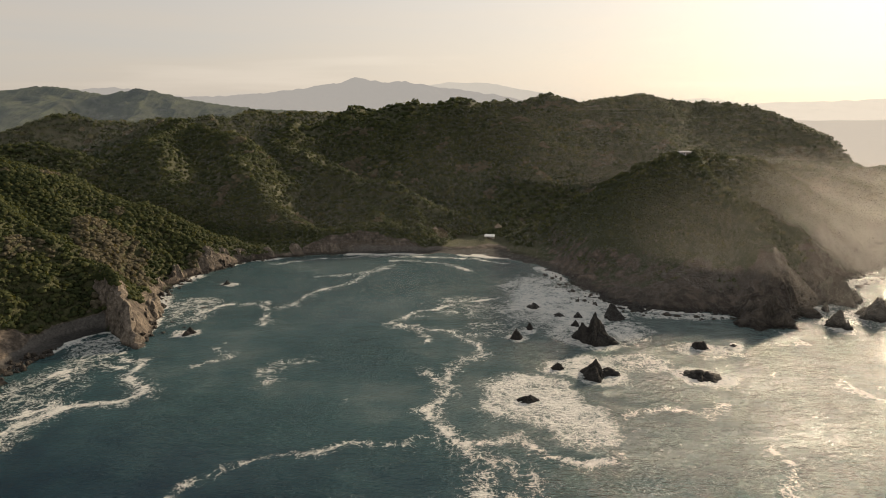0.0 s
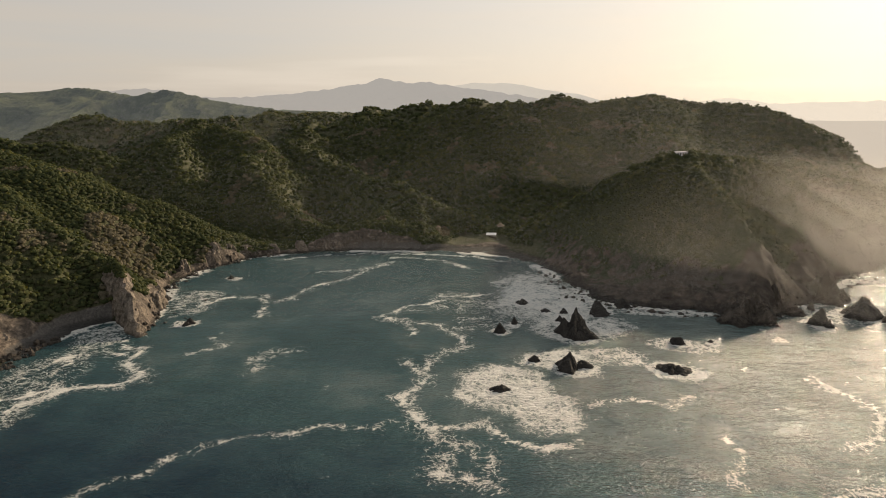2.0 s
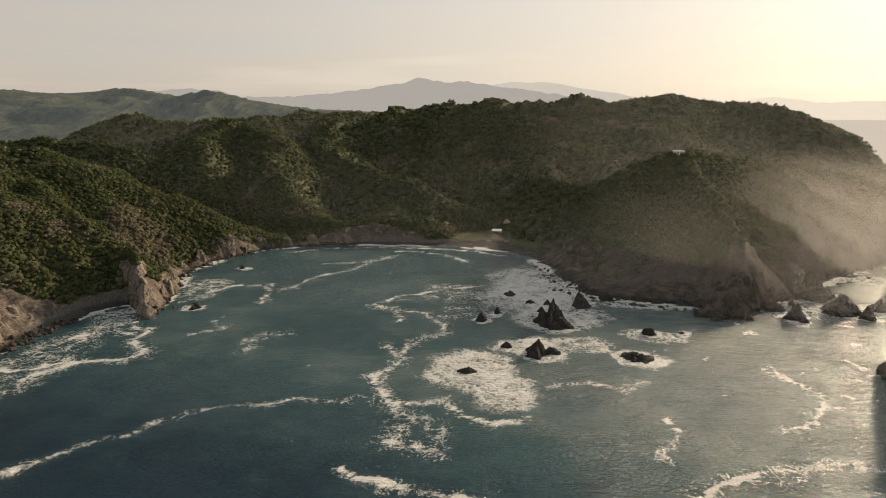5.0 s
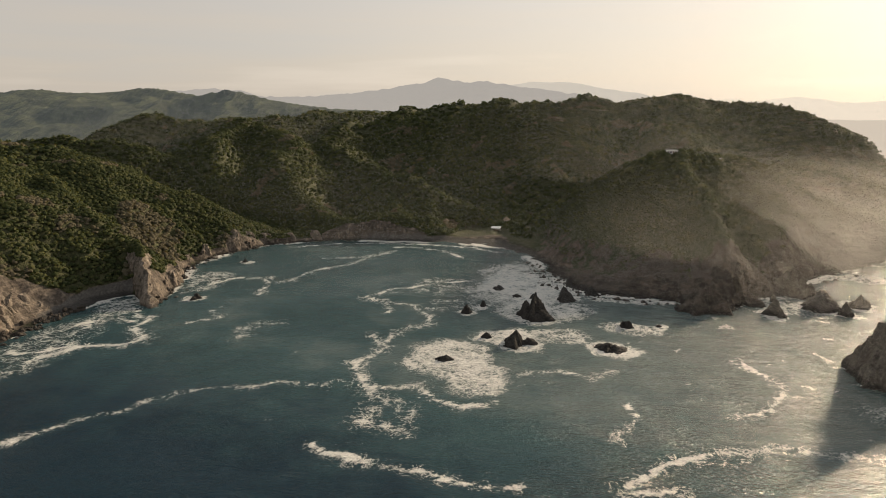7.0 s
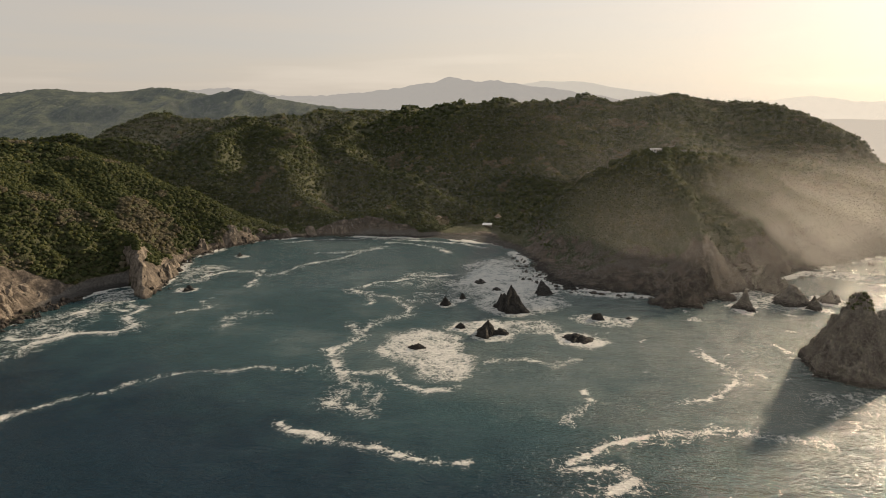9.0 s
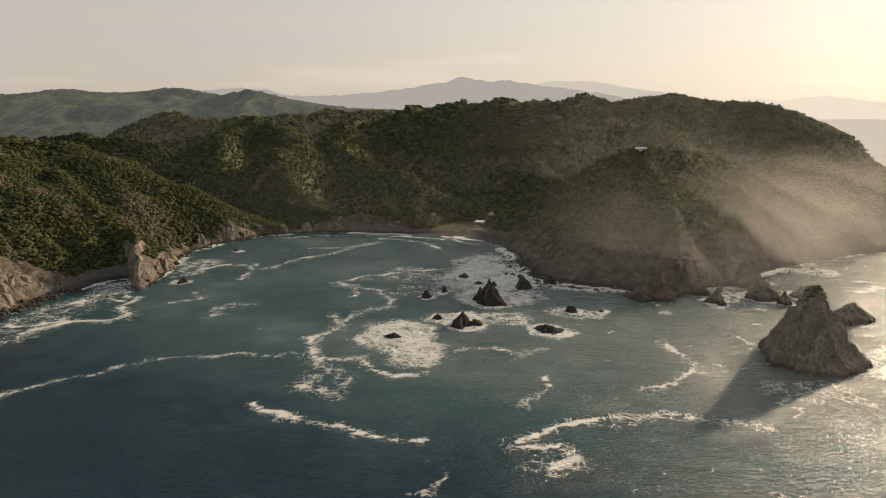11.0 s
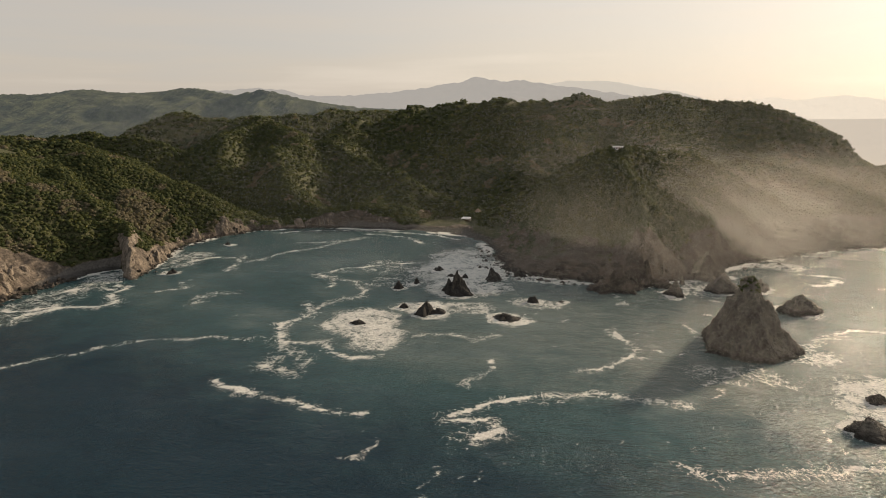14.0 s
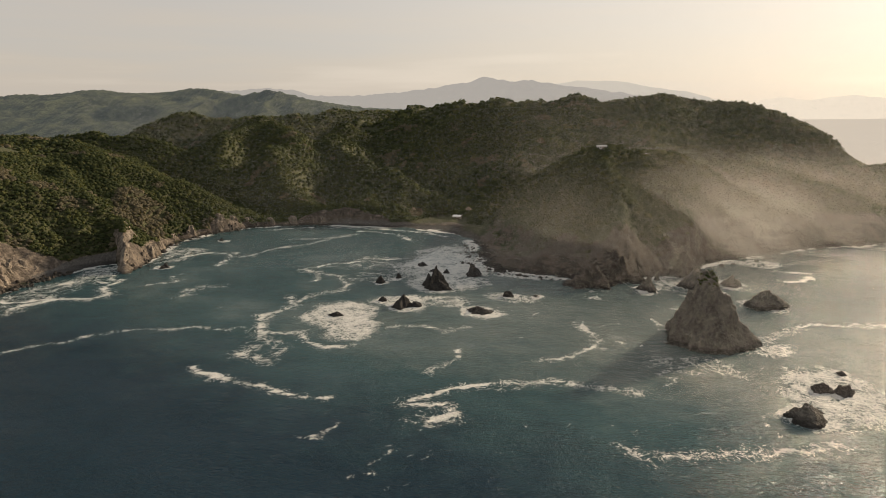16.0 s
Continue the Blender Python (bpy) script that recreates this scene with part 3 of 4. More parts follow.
def foam_fields(x, y, d):
    wx, wy = x + 13 * (fbm(x / 14, y / 14, 4, 201) - 0.5), y + 13 * (fbm(x / 14, y / 14, 4, 211) - 0.5)
    foam, milk_and_haze = np.zeros(x.shape), np.zeros(x.shape)
    patchy = 0.35 + 1.25 * fbm(x / 9, y / 9, 3, 221)
    broken = 0.5 + 0.5 * step(0.36, 0.56, fbm(x / 13, y / 13, 3, 226))
    for line, w, s in STREAKS + STREAKS_WEST:
        r, _ = along(wx, wy, line)
        foam = np.maximum(foam, 0.92 * s * broken * (0.45 + 0.7 * patchy) * np.exp(-(r / (0.60 * w * patchy)) ** 2))
        foam = np.maximum(foam, 0.37 * np.exp(-(r / (w * 2.4)) ** 2))
        milk_and_haze = np.maximum(milk_and_haze, 0.25 * np.exp(-(r / (w * 4)) ** 2))
    for px, py, ax, ay, s in POOLS:
        q = np.hypot((wx - px) / ax, (wy - py) / ay)
        ang = np.arctan2(wy - py, wx - px)
        swirl = vnoise(6 * q + 1.2 * ang + 40, 2.2 * ang + 3 * q + 40, 243)
        foam = np.maximum(foam, 0.77 * s * (1 - step(0.55, 1.2, q)) * (0.62 + 0.36 * fbm(x / 8, y / 8, 3, 241) + 0.42 * swirl))
        milk_and_haze = np.maximum(milk_and_haze, 0.9 * s * (1 - step(0.7, 1.5, q)))
    for px, py, w, h, _ in ROCKS + ROCKS_EAST:
        q = np.hypot(wx - px, wy - py) / (0.5 * w + 2.0)
        foam = np.maximum(foam, 0.58 * (1 - step(0.8, 1.8, q)))
    thin = np.abs(2 * fbm(wx / 34, wy / 26, 3, 251) - 1)
    mask = step(0.42, 0.62, fbm(x / 60, y / 60, 2, 257)) * step(-120, 20, x) * step(460, 380, y)
    foam = np.maximum(foam, 0.44 * np.exp(-(thin / 0.04) ** 2) * mask * broken)
    r = -d
    surf = 0.05 + 1.3 * step(0.42, 0.68, fbm(x / 24, y / 24, 3, 231))
    foam = np.maximum(foam, 0.70 * np.exp(-(r / (6 * surf + 0.8)) ** 2) * (0.45 + 0.55 * np.minimum(1, 2 * surf)))
    milk_and_haze = np.maximum(milk_and_haze, 0.55 * np.exp(-r / 26.0))
    churned = np.exp(-((wx - 72) / 50) ** 2 - ((wy - 408) / 78) ** 2)
    milk_and_haze = np.maximum(milk_and_haze, 1.2 * churned * (0.55 + 0.8 * fbm(x / 14, y / 14, 4, 261)))
    # Open water paler, more so eastward: turbid, with haze and sky glare painted in
    milk_and_haze = np.maximum(milk_and_haze, (0.50 + 0.13 * step(60, 260, x)) * step(100, 270, y + 0.35 * x) * (0.75 + 0.5 * fbm(x / 50, y / 50, 3, 267)))
    milk_and_haze = milk_and_haze + 0.24 * np.exp(-((x - 130) / 110) ** 2 - ((y - 270) / 90) ** 2)
    return foam, milk_and_haze


sxs, sys_ = spaced(-4200, 4600, -210, 345, 2.0, 1.06), spaced(-3000, 1500, 118, 545, 2.0, 1.07)
SX, SY = np.meshgrid(sxs, sys_)
SD, _, _ = inland(SX, SY)
FOAM, MILK_AND_HAZE = foam_fields(SX, SY, SD)
calm = step(1500, 300, np.hypot(SX, SY))
SZ = calm * (0.6 * (fbm(SX / 17 + SY / 60, SY / 12, 3, 301) - 0.5) + 0.3 * (fbm(SX / 5, SY / 4, 2, 311) - 0.5) + 0.15 * FOAM)
sea = sheet("water", sxs, sys_, SZ, M_SEA, (("foam", FOAM), ("milk_and_haze", MILK_AND_HAZE)))
tagged(sea, "dark teal sea with drifting white foam and sun glitter", "sea", kind="structure")


# ---- rocks in the sea ----
def part(name, bm, material, parent, label=""):
    me = bpy.data.meshes.new(name)
    bm.to_mesh(me)
    bm.free()
    me.materials.append(material)
    ob = new(name, me)
    ob.parent = parent
    if label:
        ob["label"] = label
    return ob


def rock_shape(w, h, sharp, seed, depth=0.75, lean=None, turn=None, rings=0, rough=1.0):
    """A craggy rock with uneven outline and several peaks, its foot under water."""
    bm = bmesh.new()
    rnd = random.Random(seed)
    off = Vector((seed * 7.31, seed * 3.77, seed * 1.93))
    turn = rnd.uniform(0, 3.14) if turn is None else turn
    lean = (rnd.uniform(-0.35, 0.35), rnd.uniform(-0.35, 0.35)) if lean is None else lean
    rings = rings or (26 if w > 12 else 16 if w > 6 else 11)
    segs = int(rings * 2.4)
    power = 0.95 + 2.0 * (1 - sharp) ** 1.3
    lumpy = sharp < 0.75 and rough > 0.6
    peaks = [(rnd.uniform(-0.65, 0.65), rnd.uniform(-0.65, 0.65), rnd.uniform(0.4, 1.0 - 0.3 * sharp)) for _ in range(6 if lumpy else 3)]
    loops = []
    for i in range(rings + 1):
        r = i / rings
        row = []
        for j in range(segs if i else 1):
            a = 2 * math.pi * j / segs
            c, s_ = math.cos(a), math.sin(a)
            edge = 0.92 + 0.5 * noise.noise(Vector((c, s_, 0)) * 1.1 + off) + 0.28 * noise.noise(Vector((c, s_, 0)) * 3.1 + off)
            x, y = r * c * edge, r * s_ * edge
            u = max(0.0, 1 - r**power)
            u *= 0.62 if lumpy else 1.0
            for px, py, ph in peaks if rough > 0.6 else ():
                u = max(u, ph * min(1.0, 1.45 * (1 - 2.3 * math.hypot(x - px, y - py))) * min(1, 4 * (1 - r)))
            u = (1 - 0.4 * rough) * u + 0.4 * rough * (math.floor(u * 4) + min(1, 2.2 * (u * 4 % 1))) / 4
            q = Vector((x, y, 0.6 * u))
            ridge = 1 - 2 * abs(noise.noise(q * 2.2 + off))
            u *= 1 + 0.34 * (ridge - 0.35) * (1 - 0.5 * sharp) * rough * min(1, 2.5 * r)
            z = -1.5 + (h + 1.5) * u
            k = 1 - u
            q3 = Vector((x * 3.4, y * 3.4, 4.5 * z / max(w, h))) + off
            flat = Vector((x * 2.0 + 1.2 * u, y * 2.0, 9.0 * z / max(w, h))) + off
            out = 0.15 * noise.noise(q3) + 0.09 * noise.noise(q3 * 2.3) + 0.05 * (1 - 2 * abs(noise.noise(flat * 1.6))) + 0.035 * noise.noise(q3 * 6.1)
            out *= min(1, 3 * r) * (0.6 + 0.4 * rough)
            x, y = (x + out * c + lean[0] * (1 - k)) * w / 2, (y + out * s_ + lean[1] * (1 - k)) * depth * w / 2
            z += 0.10 * h * noise.noise(q3 * 1.7) * min(1, 3 * r) * rough
            x, y = x * math.cos(turn) - y * math.sin(turn), x * math.sin(turn) + y * math.cos(turn)
            row.append(bm.verts.new((x, y, z)))
        loops.append(row)
    for i in range(rings):
        p, q = loops[i], loops[i + 1]
        for j in range(segs):
            k = (j + 1) % segs
            bm.faces.new((p[0], q[j], q[k]) if i == 0 else (p[j], q[j], q[k], p[k]))
    return bm


def shard_rock(w, h, shards, seed, rings=0, rough=1.0):
    """An angular rock: the outermost of several pointed shards, each one cut by steep planes, with broken ledges."""
    bm = bmesh.new()
    off = Vector((seed * 5.31, seed * 2.77, seed * 1.13))
    rings = rings or (30 if w > 12 else 20 if w > 6 else 13)
    segs = int(rings * 2.6)
    reach = 0.72 * w
    loops = []
    for i in range(rings + 1):
        row = []
        for j in range(segs if i else 1):
            a = 2 * math.pi * (j + 0.5 * (i % 2)) / segs
            x, y = reach * i / rings * math.cos(a), reach * i / rings * math.sin(a)
            x += 0.07 * w * noise.noise(Vector((x, y, 0)) * (3.2 / w) + off)
            y += 0.07 * w * noise.noise(Vector((x, y, 9)) * (3.2 / w) + off)
            z = -1.5
            for sx, sy, top, planes in shards:
                cut = top
                for nx, ny, fall in planes:
                    cut = min(cut, top * 1.12 - fall * (nx * (x - sx) + ny * (y - sy)))
                z = max(z, cut)
            if z > -1.5:
                q = Vector((x, y, 0.7 * z))
                ridge = 0.5 - abs(noise.noise(q * (4.0 / w) + off)) * 2
                ledge = (0.9 + 0.02 * w) * (0.5 - abs(noise.noise(q * 0.55 + off)) * 2) + 0.5 * noise.noise(q * 1.3 + off)
                z = max(-1.5, z + rough * (0.10 * h * ridge + 0.35 * ledge))
            p = Vector((x, y, z))
            if z > -1.2:
                out = Vector((x, y, 0.35 * z)).normalized()
                crack = sum(w * g * (0.42 - abs(noise.noise(Vector((p.x, p.y, 0.6 * p.z)) * (f / w) + off)) * 2) for g, f in ((0.030, 5.5), (0.024, 12.0), (0.015, 27.0)))
                p += rough * (out * crack + 0.022 * w * noise.noise_vector(p * (8.0 / w) + off))
            row.append(bm.verts.new(p))
        loops.append(row)
    for i in range(rings):
        p, q = loops[i], loops[i + 1]
        for j in range(segs):
            k = (j + 1) % segs
            bm.faces.new((p[0], q[j], q[k]) if i == 0 else (p[j], q[j], q[k], p[k]))
    return bm


def sea_rock(w, h, sharp, seed):
    """A jagged rock of one tall shard and a few lower ones about it."""
    rnd = random.Random(seed)
    shards = []
    for k in range(5 if w > 6 else 3):
        lower = 1.0 if k == 0 else rnd.uniform(0.3, 0.85 - 0.2 * sharp)
        away = 0.10 * w if k == 0 else rnd.uniform(0.16, 0.34) * w
        a = rnd.uniform(0, 6.28)
        turn = rnd.uniform(0, 6.28)
        steep = h * lower / ((0.30 if k == 0 else 0.21) * w)
        planes = [(math.cos(turn + 6.28 * n / 6 + d), math.sin(turn + 6.28 * n / 6 + d), steep * rnd.choice((0.55, 0.7, 0.9, 1.2))) for n, d in ((n, rnd.uniform(-0.35, 0.35)) for n in range(6))]
        shards.append((away * math.cos(a), away * math.sin(a), h * lower * 0.98, planes))
    return shard_rock(w, h, shards, seed, rough=1.0)


def stand(name, x, y, z, bm, material, label, category, group="", kind=""):
    ob = part(name, bm, material, None)
    ob.location = (x, y, z)
    return tagged(ob, label, category, group, kind)


for n, (x, y, w, h, s) in enumerate(ROCKS + ROCKS_EAST):
    if h > 8:
        label = "tall pointed dark rock standing in white surf"
    elif h < 3.1:
        label = "low black rock awash in foam"
    else:
        label = "jagged dark rock wet with surf"
    stand("sea_rock", x, y, 0, sea_rock(w if w > 17 else 0.88 * w, h, s, n + 3), M_REEF if n < len(ROCKS) or n > 26 else M_STACK, label, "rock", "rocks in the bay")

stack = tagged(new("sea_stack"), "tall conical grey rock stack with green scrub on top", "sea stack")
stack.location = (STACK[0], STACK[1], 0)
STACK_SHARDS = [  # x, y, top, and the planes that cut it: heading and fall
    (-4.0, 0, 36.5, ((-1, 0, 2.3), (0.94, 0.34, 1.8), (0.8, -0.6, 1.9), (-0.2, -0.98, 2.1), (-0.75, -0.66, 2.4), (0.1, 1, 2.0))),
    (-2.5, -1.5, 33.0, ((-1, 0, 1.9), (0.94, 0.3, 1.6), (0.7, -0.7, 1.75), (-0.1, -1, 1.9), (-0.75, -0.66, 2.1), (0.1, 1, 1.7))),
    (4.5, -2.0, 26.0, ((1, 0.1, 1.6), (0.6, -0.8, 1.9), (-0.3, -0.95, 2.2), (-1, 0, 2.0), (0, 1, 1.7))),
    (-9.5, -3.0, 24.0, ((-1, 0.1, 1.9), (-0.5, -0.86, 2.1), (0.5, -0.86, 2.3), (1, 0.3, 2.0), (0, 1, 1.7))),
    (0.0, -8.5, 19.0, ((0.3, -0.95, 2.1), (-0.8, -0.6, 2.1), (0.9, -0.4, 1.7), (0, 1, 1.5), (-1, 0.2, 1.8))),
    (13.0, -1.0, 15.0, ((1, 0, 1.3), (0.6, -0.8, 1.6), (-0.4, -0.9, 2.0), (-1, 0, 1.5), (0.2, 1, 1.4))),
    (21.5, 3.0, 4.5, ((1, 0, 1.0), (0, -1, 1.1), (-1, 0, 0.9), (0, 1, 0.9)))]
stack_body = shard_rock(STACK[2], 24, STACK_SHARDS, 61, 96)
bmesh.ops.scale(stack_body, verts=stack_body.verts, vec=(0.91, 0.84, 0.99))
part("stack_body", stack_body, M_STACK, stack)


# ---- woods ----
def crowns(name, x, y, z, rad, tall, clumps, material, rng, label, sides=6):
    """Many leafy crowns as one mesh: an uneven rounded dome of foliage each, with clumps of leaves standing out of it."""
    n = len(x)
    tone = rng.random(n) * 0.7
    # domes: two rings and a top, pushed in and out
    a = 2 * np.pi * (np.arange(sides)[None] + rng.random((n, 1))) / sides
    c, s = np.cos(a), np.sin(a)
    zero, one = np.zeros_like(c), np.ones_like(c)
    ring = lambda flat, up: np.stack([flat * c, flat * s, up * one], -1)
    unit = np.concatenate([ring(0.92, 0.0), ring(0.84, 0.52), np.stack([zero[:, :1], zero[:, :1], one[:, :1]], -1)], 1)
    unit = unit * rng.uniform(0.80, 1.12, (n, 2 * sides + 1, 1))
    grow = np.stack([rad, rad, tall * 0.9], -1)[:, None]
    foot = np.stack([x, y, z + 0.12 * tall], -1)[:, None]
    v = (foot + unit * grow).reshape(-1, 3)
    nrm = (unit + (0, 0, 0.3)).reshape(-1, 3)
    k = np.arange(sides)
    k2 = (k + 1) % sides
    tri = np.concatenate([np.stack([k, k2, k2 + sides], -1), np.stack([k, k2 + sides, k + sides], -1), np.stack([k + sides, k2 + sides, np.full(sides, 2 * sides)], -1)])
    faces = (tri[None] + (2 * sides + 1) * np.arange(n)[:, None, None]).reshape(-1, 3)
    tones = np.repeat(tone, 2 * sides + 1) * 0.9
    # clumps of leaves
    u = rng.random((n, clumps))
    a = 2 * np.pi * rng.random((n, clumps))
    cz = 1 - 0.98 * u
    cr = np.sqrt(np.clip(1 - cz * cz, 0, 1))
    far = rng.uniform(0.80, 1.10, (n, clumps, 1)) * (1 + 0.16 * np.sin(2 * a + rng.random((n, 1)) * 6) + 0.12 * np.sin(3 * a + rng.random((n, 1)) * 6))[..., None]
    ball = np.stack([cr * np.cos(a), cr * np.sin(a), cz], -1)
    c = foot + ball * far * grow
    up = ball + rng.normal(0, 0.20, (n, clumps, 3))
    up /= np.linalg.norm(up, axis=-1, keepdims=True)
    t1 = np.cross(up, rng.normal(0, 1, (n, clumps, 3)))
    t1 /= np.linalg.norm(t1, axis=-1, keepdims=True) + 1e-9
    t2 = np.cross(up, t1)
    size = (rad[:, None] * rng.uniform(0.26, 0.50, (n, clumps)) * (14.0 / clumps) ** 0.4)[..., None]
    q = np.stack([c + t1 * size, c + t2 * size * 0.8, c - t1 * size * 0.9, c - t2 * size * 0.75], 2).reshape(-1, 3)
    quad = len(v) + np.arange(len(q)).reshape(-1, 4)
    faces = np.concatenate([faces, quad[:, :3], quad[:, [0, 2, 3]]])
    v = np.concatenate([v, q])
    nrm = np.concatenate([nrm, np.repeat((0.6 * ball + 0.4 * up + (0, 0, 0.2)).reshape(-1, 3), 4, 0)])
    nrm /= np.linalg.norm(nrm, axis=-1, keepdims=True)
    tones = np.concatenate([tones, np.repeat((tone[:, None] + 0.3 * rng.random((n, clumps))).ravel(), 4)])
    ob = mesh_of(name, v, faces, material, (("tone", tones),), smooth=True)
    ob.data.normals_split_custom_set_from_vertices(nrm.tolist())
    return tagged(ob, label, "trees", kind="stuff")


rng = np.random.default_rng(4)


def scatter(x0, x1, y0, y1, gap):
    xs, ys = np.meshgrid(np.arange(x0, x1, gap), np.arange(y0, y1, gap))
    x = xs.ravel() + rng.uniform(-0.48, 0.48, xs.size) * gap
    y = ys.ravel() + rng.uniform(-0.48, 0.48, xs.size) * gap
    return x, y


def wooded(x, y):
    z, d, bare, head, shore = ground_at(x, y)
    thin = fbm(x / 30, y / 30, 3, 401)
    clearing = np.hypot((x + 22) / 14, (y - 585) / 6) < 1
    village = (np.hypot((x - 40) / 13, (y - 578) / 17) < 1) | (np.hypot((x - 184) / 6, (y - 521) / 5) < 1)
    keep = (z > 3.5) & (bare + 0.5 * (thin - 0.5) < 0.5) & (shore < 0.3) & ~clearing & ~village
    return keep, z, head, d


WOODS = []
for zone, (x0, x1, y0, y1, gap, clumps) in {
        "near": (-330, 60, 230, 620, 2.65, 8), "mid": (-560, 560, 430, 960, 4.9, 8), "far": (-1500, 700, 560, 1500, 9.0, 3)}.items():
    x, y = scatter(x0, x1, y0, y1, gap)
    keep, z, head, d = wooded(x, y)
    reach = np.hypot(x - 60, y)
    near = (x < 60) & (y < 620) & (x > -330)
    mid = (x > -560) & (x < 560) & (y < 960) & (y > 430)
    if zone == "near":
        keep &= near & (head < 0.5)
    elif zone == "mid":
        keep &= ~near | (head >= 0.5)
        keep &= (head < 0.4) | (y > 552) | ((z > 66) & (y > 505))
    else:
        keep &= ~mid & ~near & ~((x > -60) & (y > 1080)) & ~((x > 200) & (y > 1010))
    x, y, z = x[keep], y[keep], z[keep]
    big = {"near": 0.73, "mid": 1.08, "far": 1.8}[zone]
    rad = rng.uniform(1.7, 3.3, len(x)) * big * (0.85 + 0.4 * fbm(x / 40, y / 40, 2, 411))
    tall = rad * rng.uniform(0.7, 1.2, len(x)) / (1 if zone != "far" else 1.3)
    dry = fbm(x / 26, y / 26, 3, 421) + 0.35 * np.exp(-(np.hypot(x + 215, y - 425) / 26) ** 2) > 0.72
    for nm, sel, mat, lab in (("forest", ~dry, M_LEAF, "dense green tropical forest on the hillside"), ("dry_forest", dry, M_DRY, "bare brownish dry trees among the green forest")):
        if sel.sum():
            crowns(nm, x[sel], y[sel], z[sel], rad[sel], tall[sel], clumps, mat, rng, lab, 6 if zone == "near" else 5)

# scrub on the headland's slopes
x, y = scatter(60, 420, 340, 580, 2.3)
z, d, bare, head, shore = ground_at(x, y)
scar = np.exp(-((x - 203 - 0.05 * (y - 420)) / 19) ** 2) * step(458, 440, y) + 0.8 * np.exp(-((x - 262) / 30) ** 2 - ((y - 470) / 40) ** 2)
p = 0.22 + 0.95 * step(8, 40, z) + 1.3 * (fbm(x / 22, y / 22, 3, 431) - 0.5) - 0.95 * scar + 1.2 * np.exp(-(along(x, y, [(192, 518), (186, 484), (199, 463), (216, 437), (231, 427)])[0] / 5) ** 2)
keep = (head > 0.4) & (z > 8) & (rng.random(len(x)) < p) & ~(np.hypot((x - 184) / 6, (y - 521) / 5) < 1) & (y < 548)
x, y, z = x[keep], y[keep], z[keep]
crest, _ = along(x, y, [(192, 518), (186, 484), (199, 463), (216, 437), (229, 428)])
crest2, _ = along(x, y, [(247, 538), (271, 541), (296, 535), (316, 528)])
crest = np.exp(-(np.minimum(crest, crest2) / 6) ** 2) * step(14, 28, z)
rad = rng.uniform(0.8, 1.7, len(x)) * (0.85 + 0.4 * step(30, 70, z) + 0.9 * crest)
crowns("scrub", x, y, z, rad, rad * 1.0, 4, M_LEAF, rng, "low green scrub on the steep headland")


# ---- spray and mist in the air about the headland: hair-thin threads of drops, denser low down, in drifting streaks ----
SPRAY = [  # x, y, heading, half width, top, spacing and step of the threads, density, depth, unevenness
    (215, 374, -12, 130, 112, 0.09, 5, 0.085, 9, 0.4), (268, 464, -14, 92, 96, 0.10, 5, 0.23, 10, 0.6), (290, 496, -16, 112, 92, 0.11, 5, 0.21, 12, 0.5), (338, 540, -18, 130, 94, 0.12, 5, 0.20, 14, 0.5),
    (440, 600, -20, 190, 86, 0.14, 6, 0.23, 16, 0.4), (262, 170, -10, 180, 125, 0.065, 8, 0.03, 12, 0.3)]
MISTS = [
    (350, 645, -8, 430, 260, 0.18, 10, 0.085, 18, 0.25), (60, 360, 0, 230, 110, 0.10, 9, 0.03, 12, 0.25), (-150, 560, 10, 250, 150, 0.18, 10, 0.02, 8, 0.25), (-330, 1010, 14, 480, 165, 0.28, 12, 0.07, 20, 0.2)]


def threads(name, veils, material, label, category):
    """Veils of hair-thin threads of drops, each as wide at any place as the air there is thick."""
    corners, strips, count = [], [], 0
    for n, (vx, vy, heading, half, top, gap, run, dense, deep, wild) in enumerate(veils):
        us, ws = np.arange(-half, half, run), np.arange(0.4, top, gap)
        u, w = np.meshgrid(us, ws)
        u, w = u + rng.uniform(0, run, (len(ws), 1)), w + rng.uniform(-0.4, 0.4, (len(ws), 1)) * gap
        ca, sa = math.cos(radians(heading)), math.sin(radians(heading))
        seed = 701 + 20 * n
        v = deep * (fbm(u / 70 + 5, w / 90, 2, seed + 3) - 0.5)
        x, y = vx + u * ca - v * sa, vy + u * sa + v * ca
        puff = 0.55 * fbm((u * 0.75 + w * 0.8) / 34, (w * 0.75 - u * 0.8) / 85, 4, seed) + 0.45 * fbm(u / 36, w / 30, 4, seed + 9)
        edge = step(1.0, 0.35, np.abs(u) / half) * step(1.0, 0.25, w / top + 0.4 * (puff - 0.5)) * step(0.3, 8, w - ground_at(x, y)[0]) * (w > 0.2)
        cover = np.clip(dense * edge * (1 - wild + 2 * wild * step(0.25, 0.75, puff)), 0, 0.8)
        wide = 0.5 * gap * cover
        c = np.stack([np.stack([x, y, w - wide], -1), np.stack([x, y, w + wide], -1)], 2).reshape(-1, 3)
        k = (np.arange(len(ws))[:, None] * len(us) + np.arange(len(us) - 1)[None]).ravel()
        k = k[np.maximum(cover.ravel()[k], cover.ravel()[k + 1]) > 0.006]
        used, back = np.unique(np.stack([2 * k, 2 * k + 2, 2 * k + 3, 2 * k + 1], -1), return_inverse=True)
        corners.append(c[used])
        strips.append(back.reshape(-1, 4) + count)
        count += len(used)
    ob = mesh_of(name, np.concatenate(corners), np.concatenate(strips), material)
    return tagged(ob, label, category, kind="stuff")


threads("sea_spray", SPRAY, M_SPRAY, "golden haze of fine sea spray drifting past the headland", "sea spray")
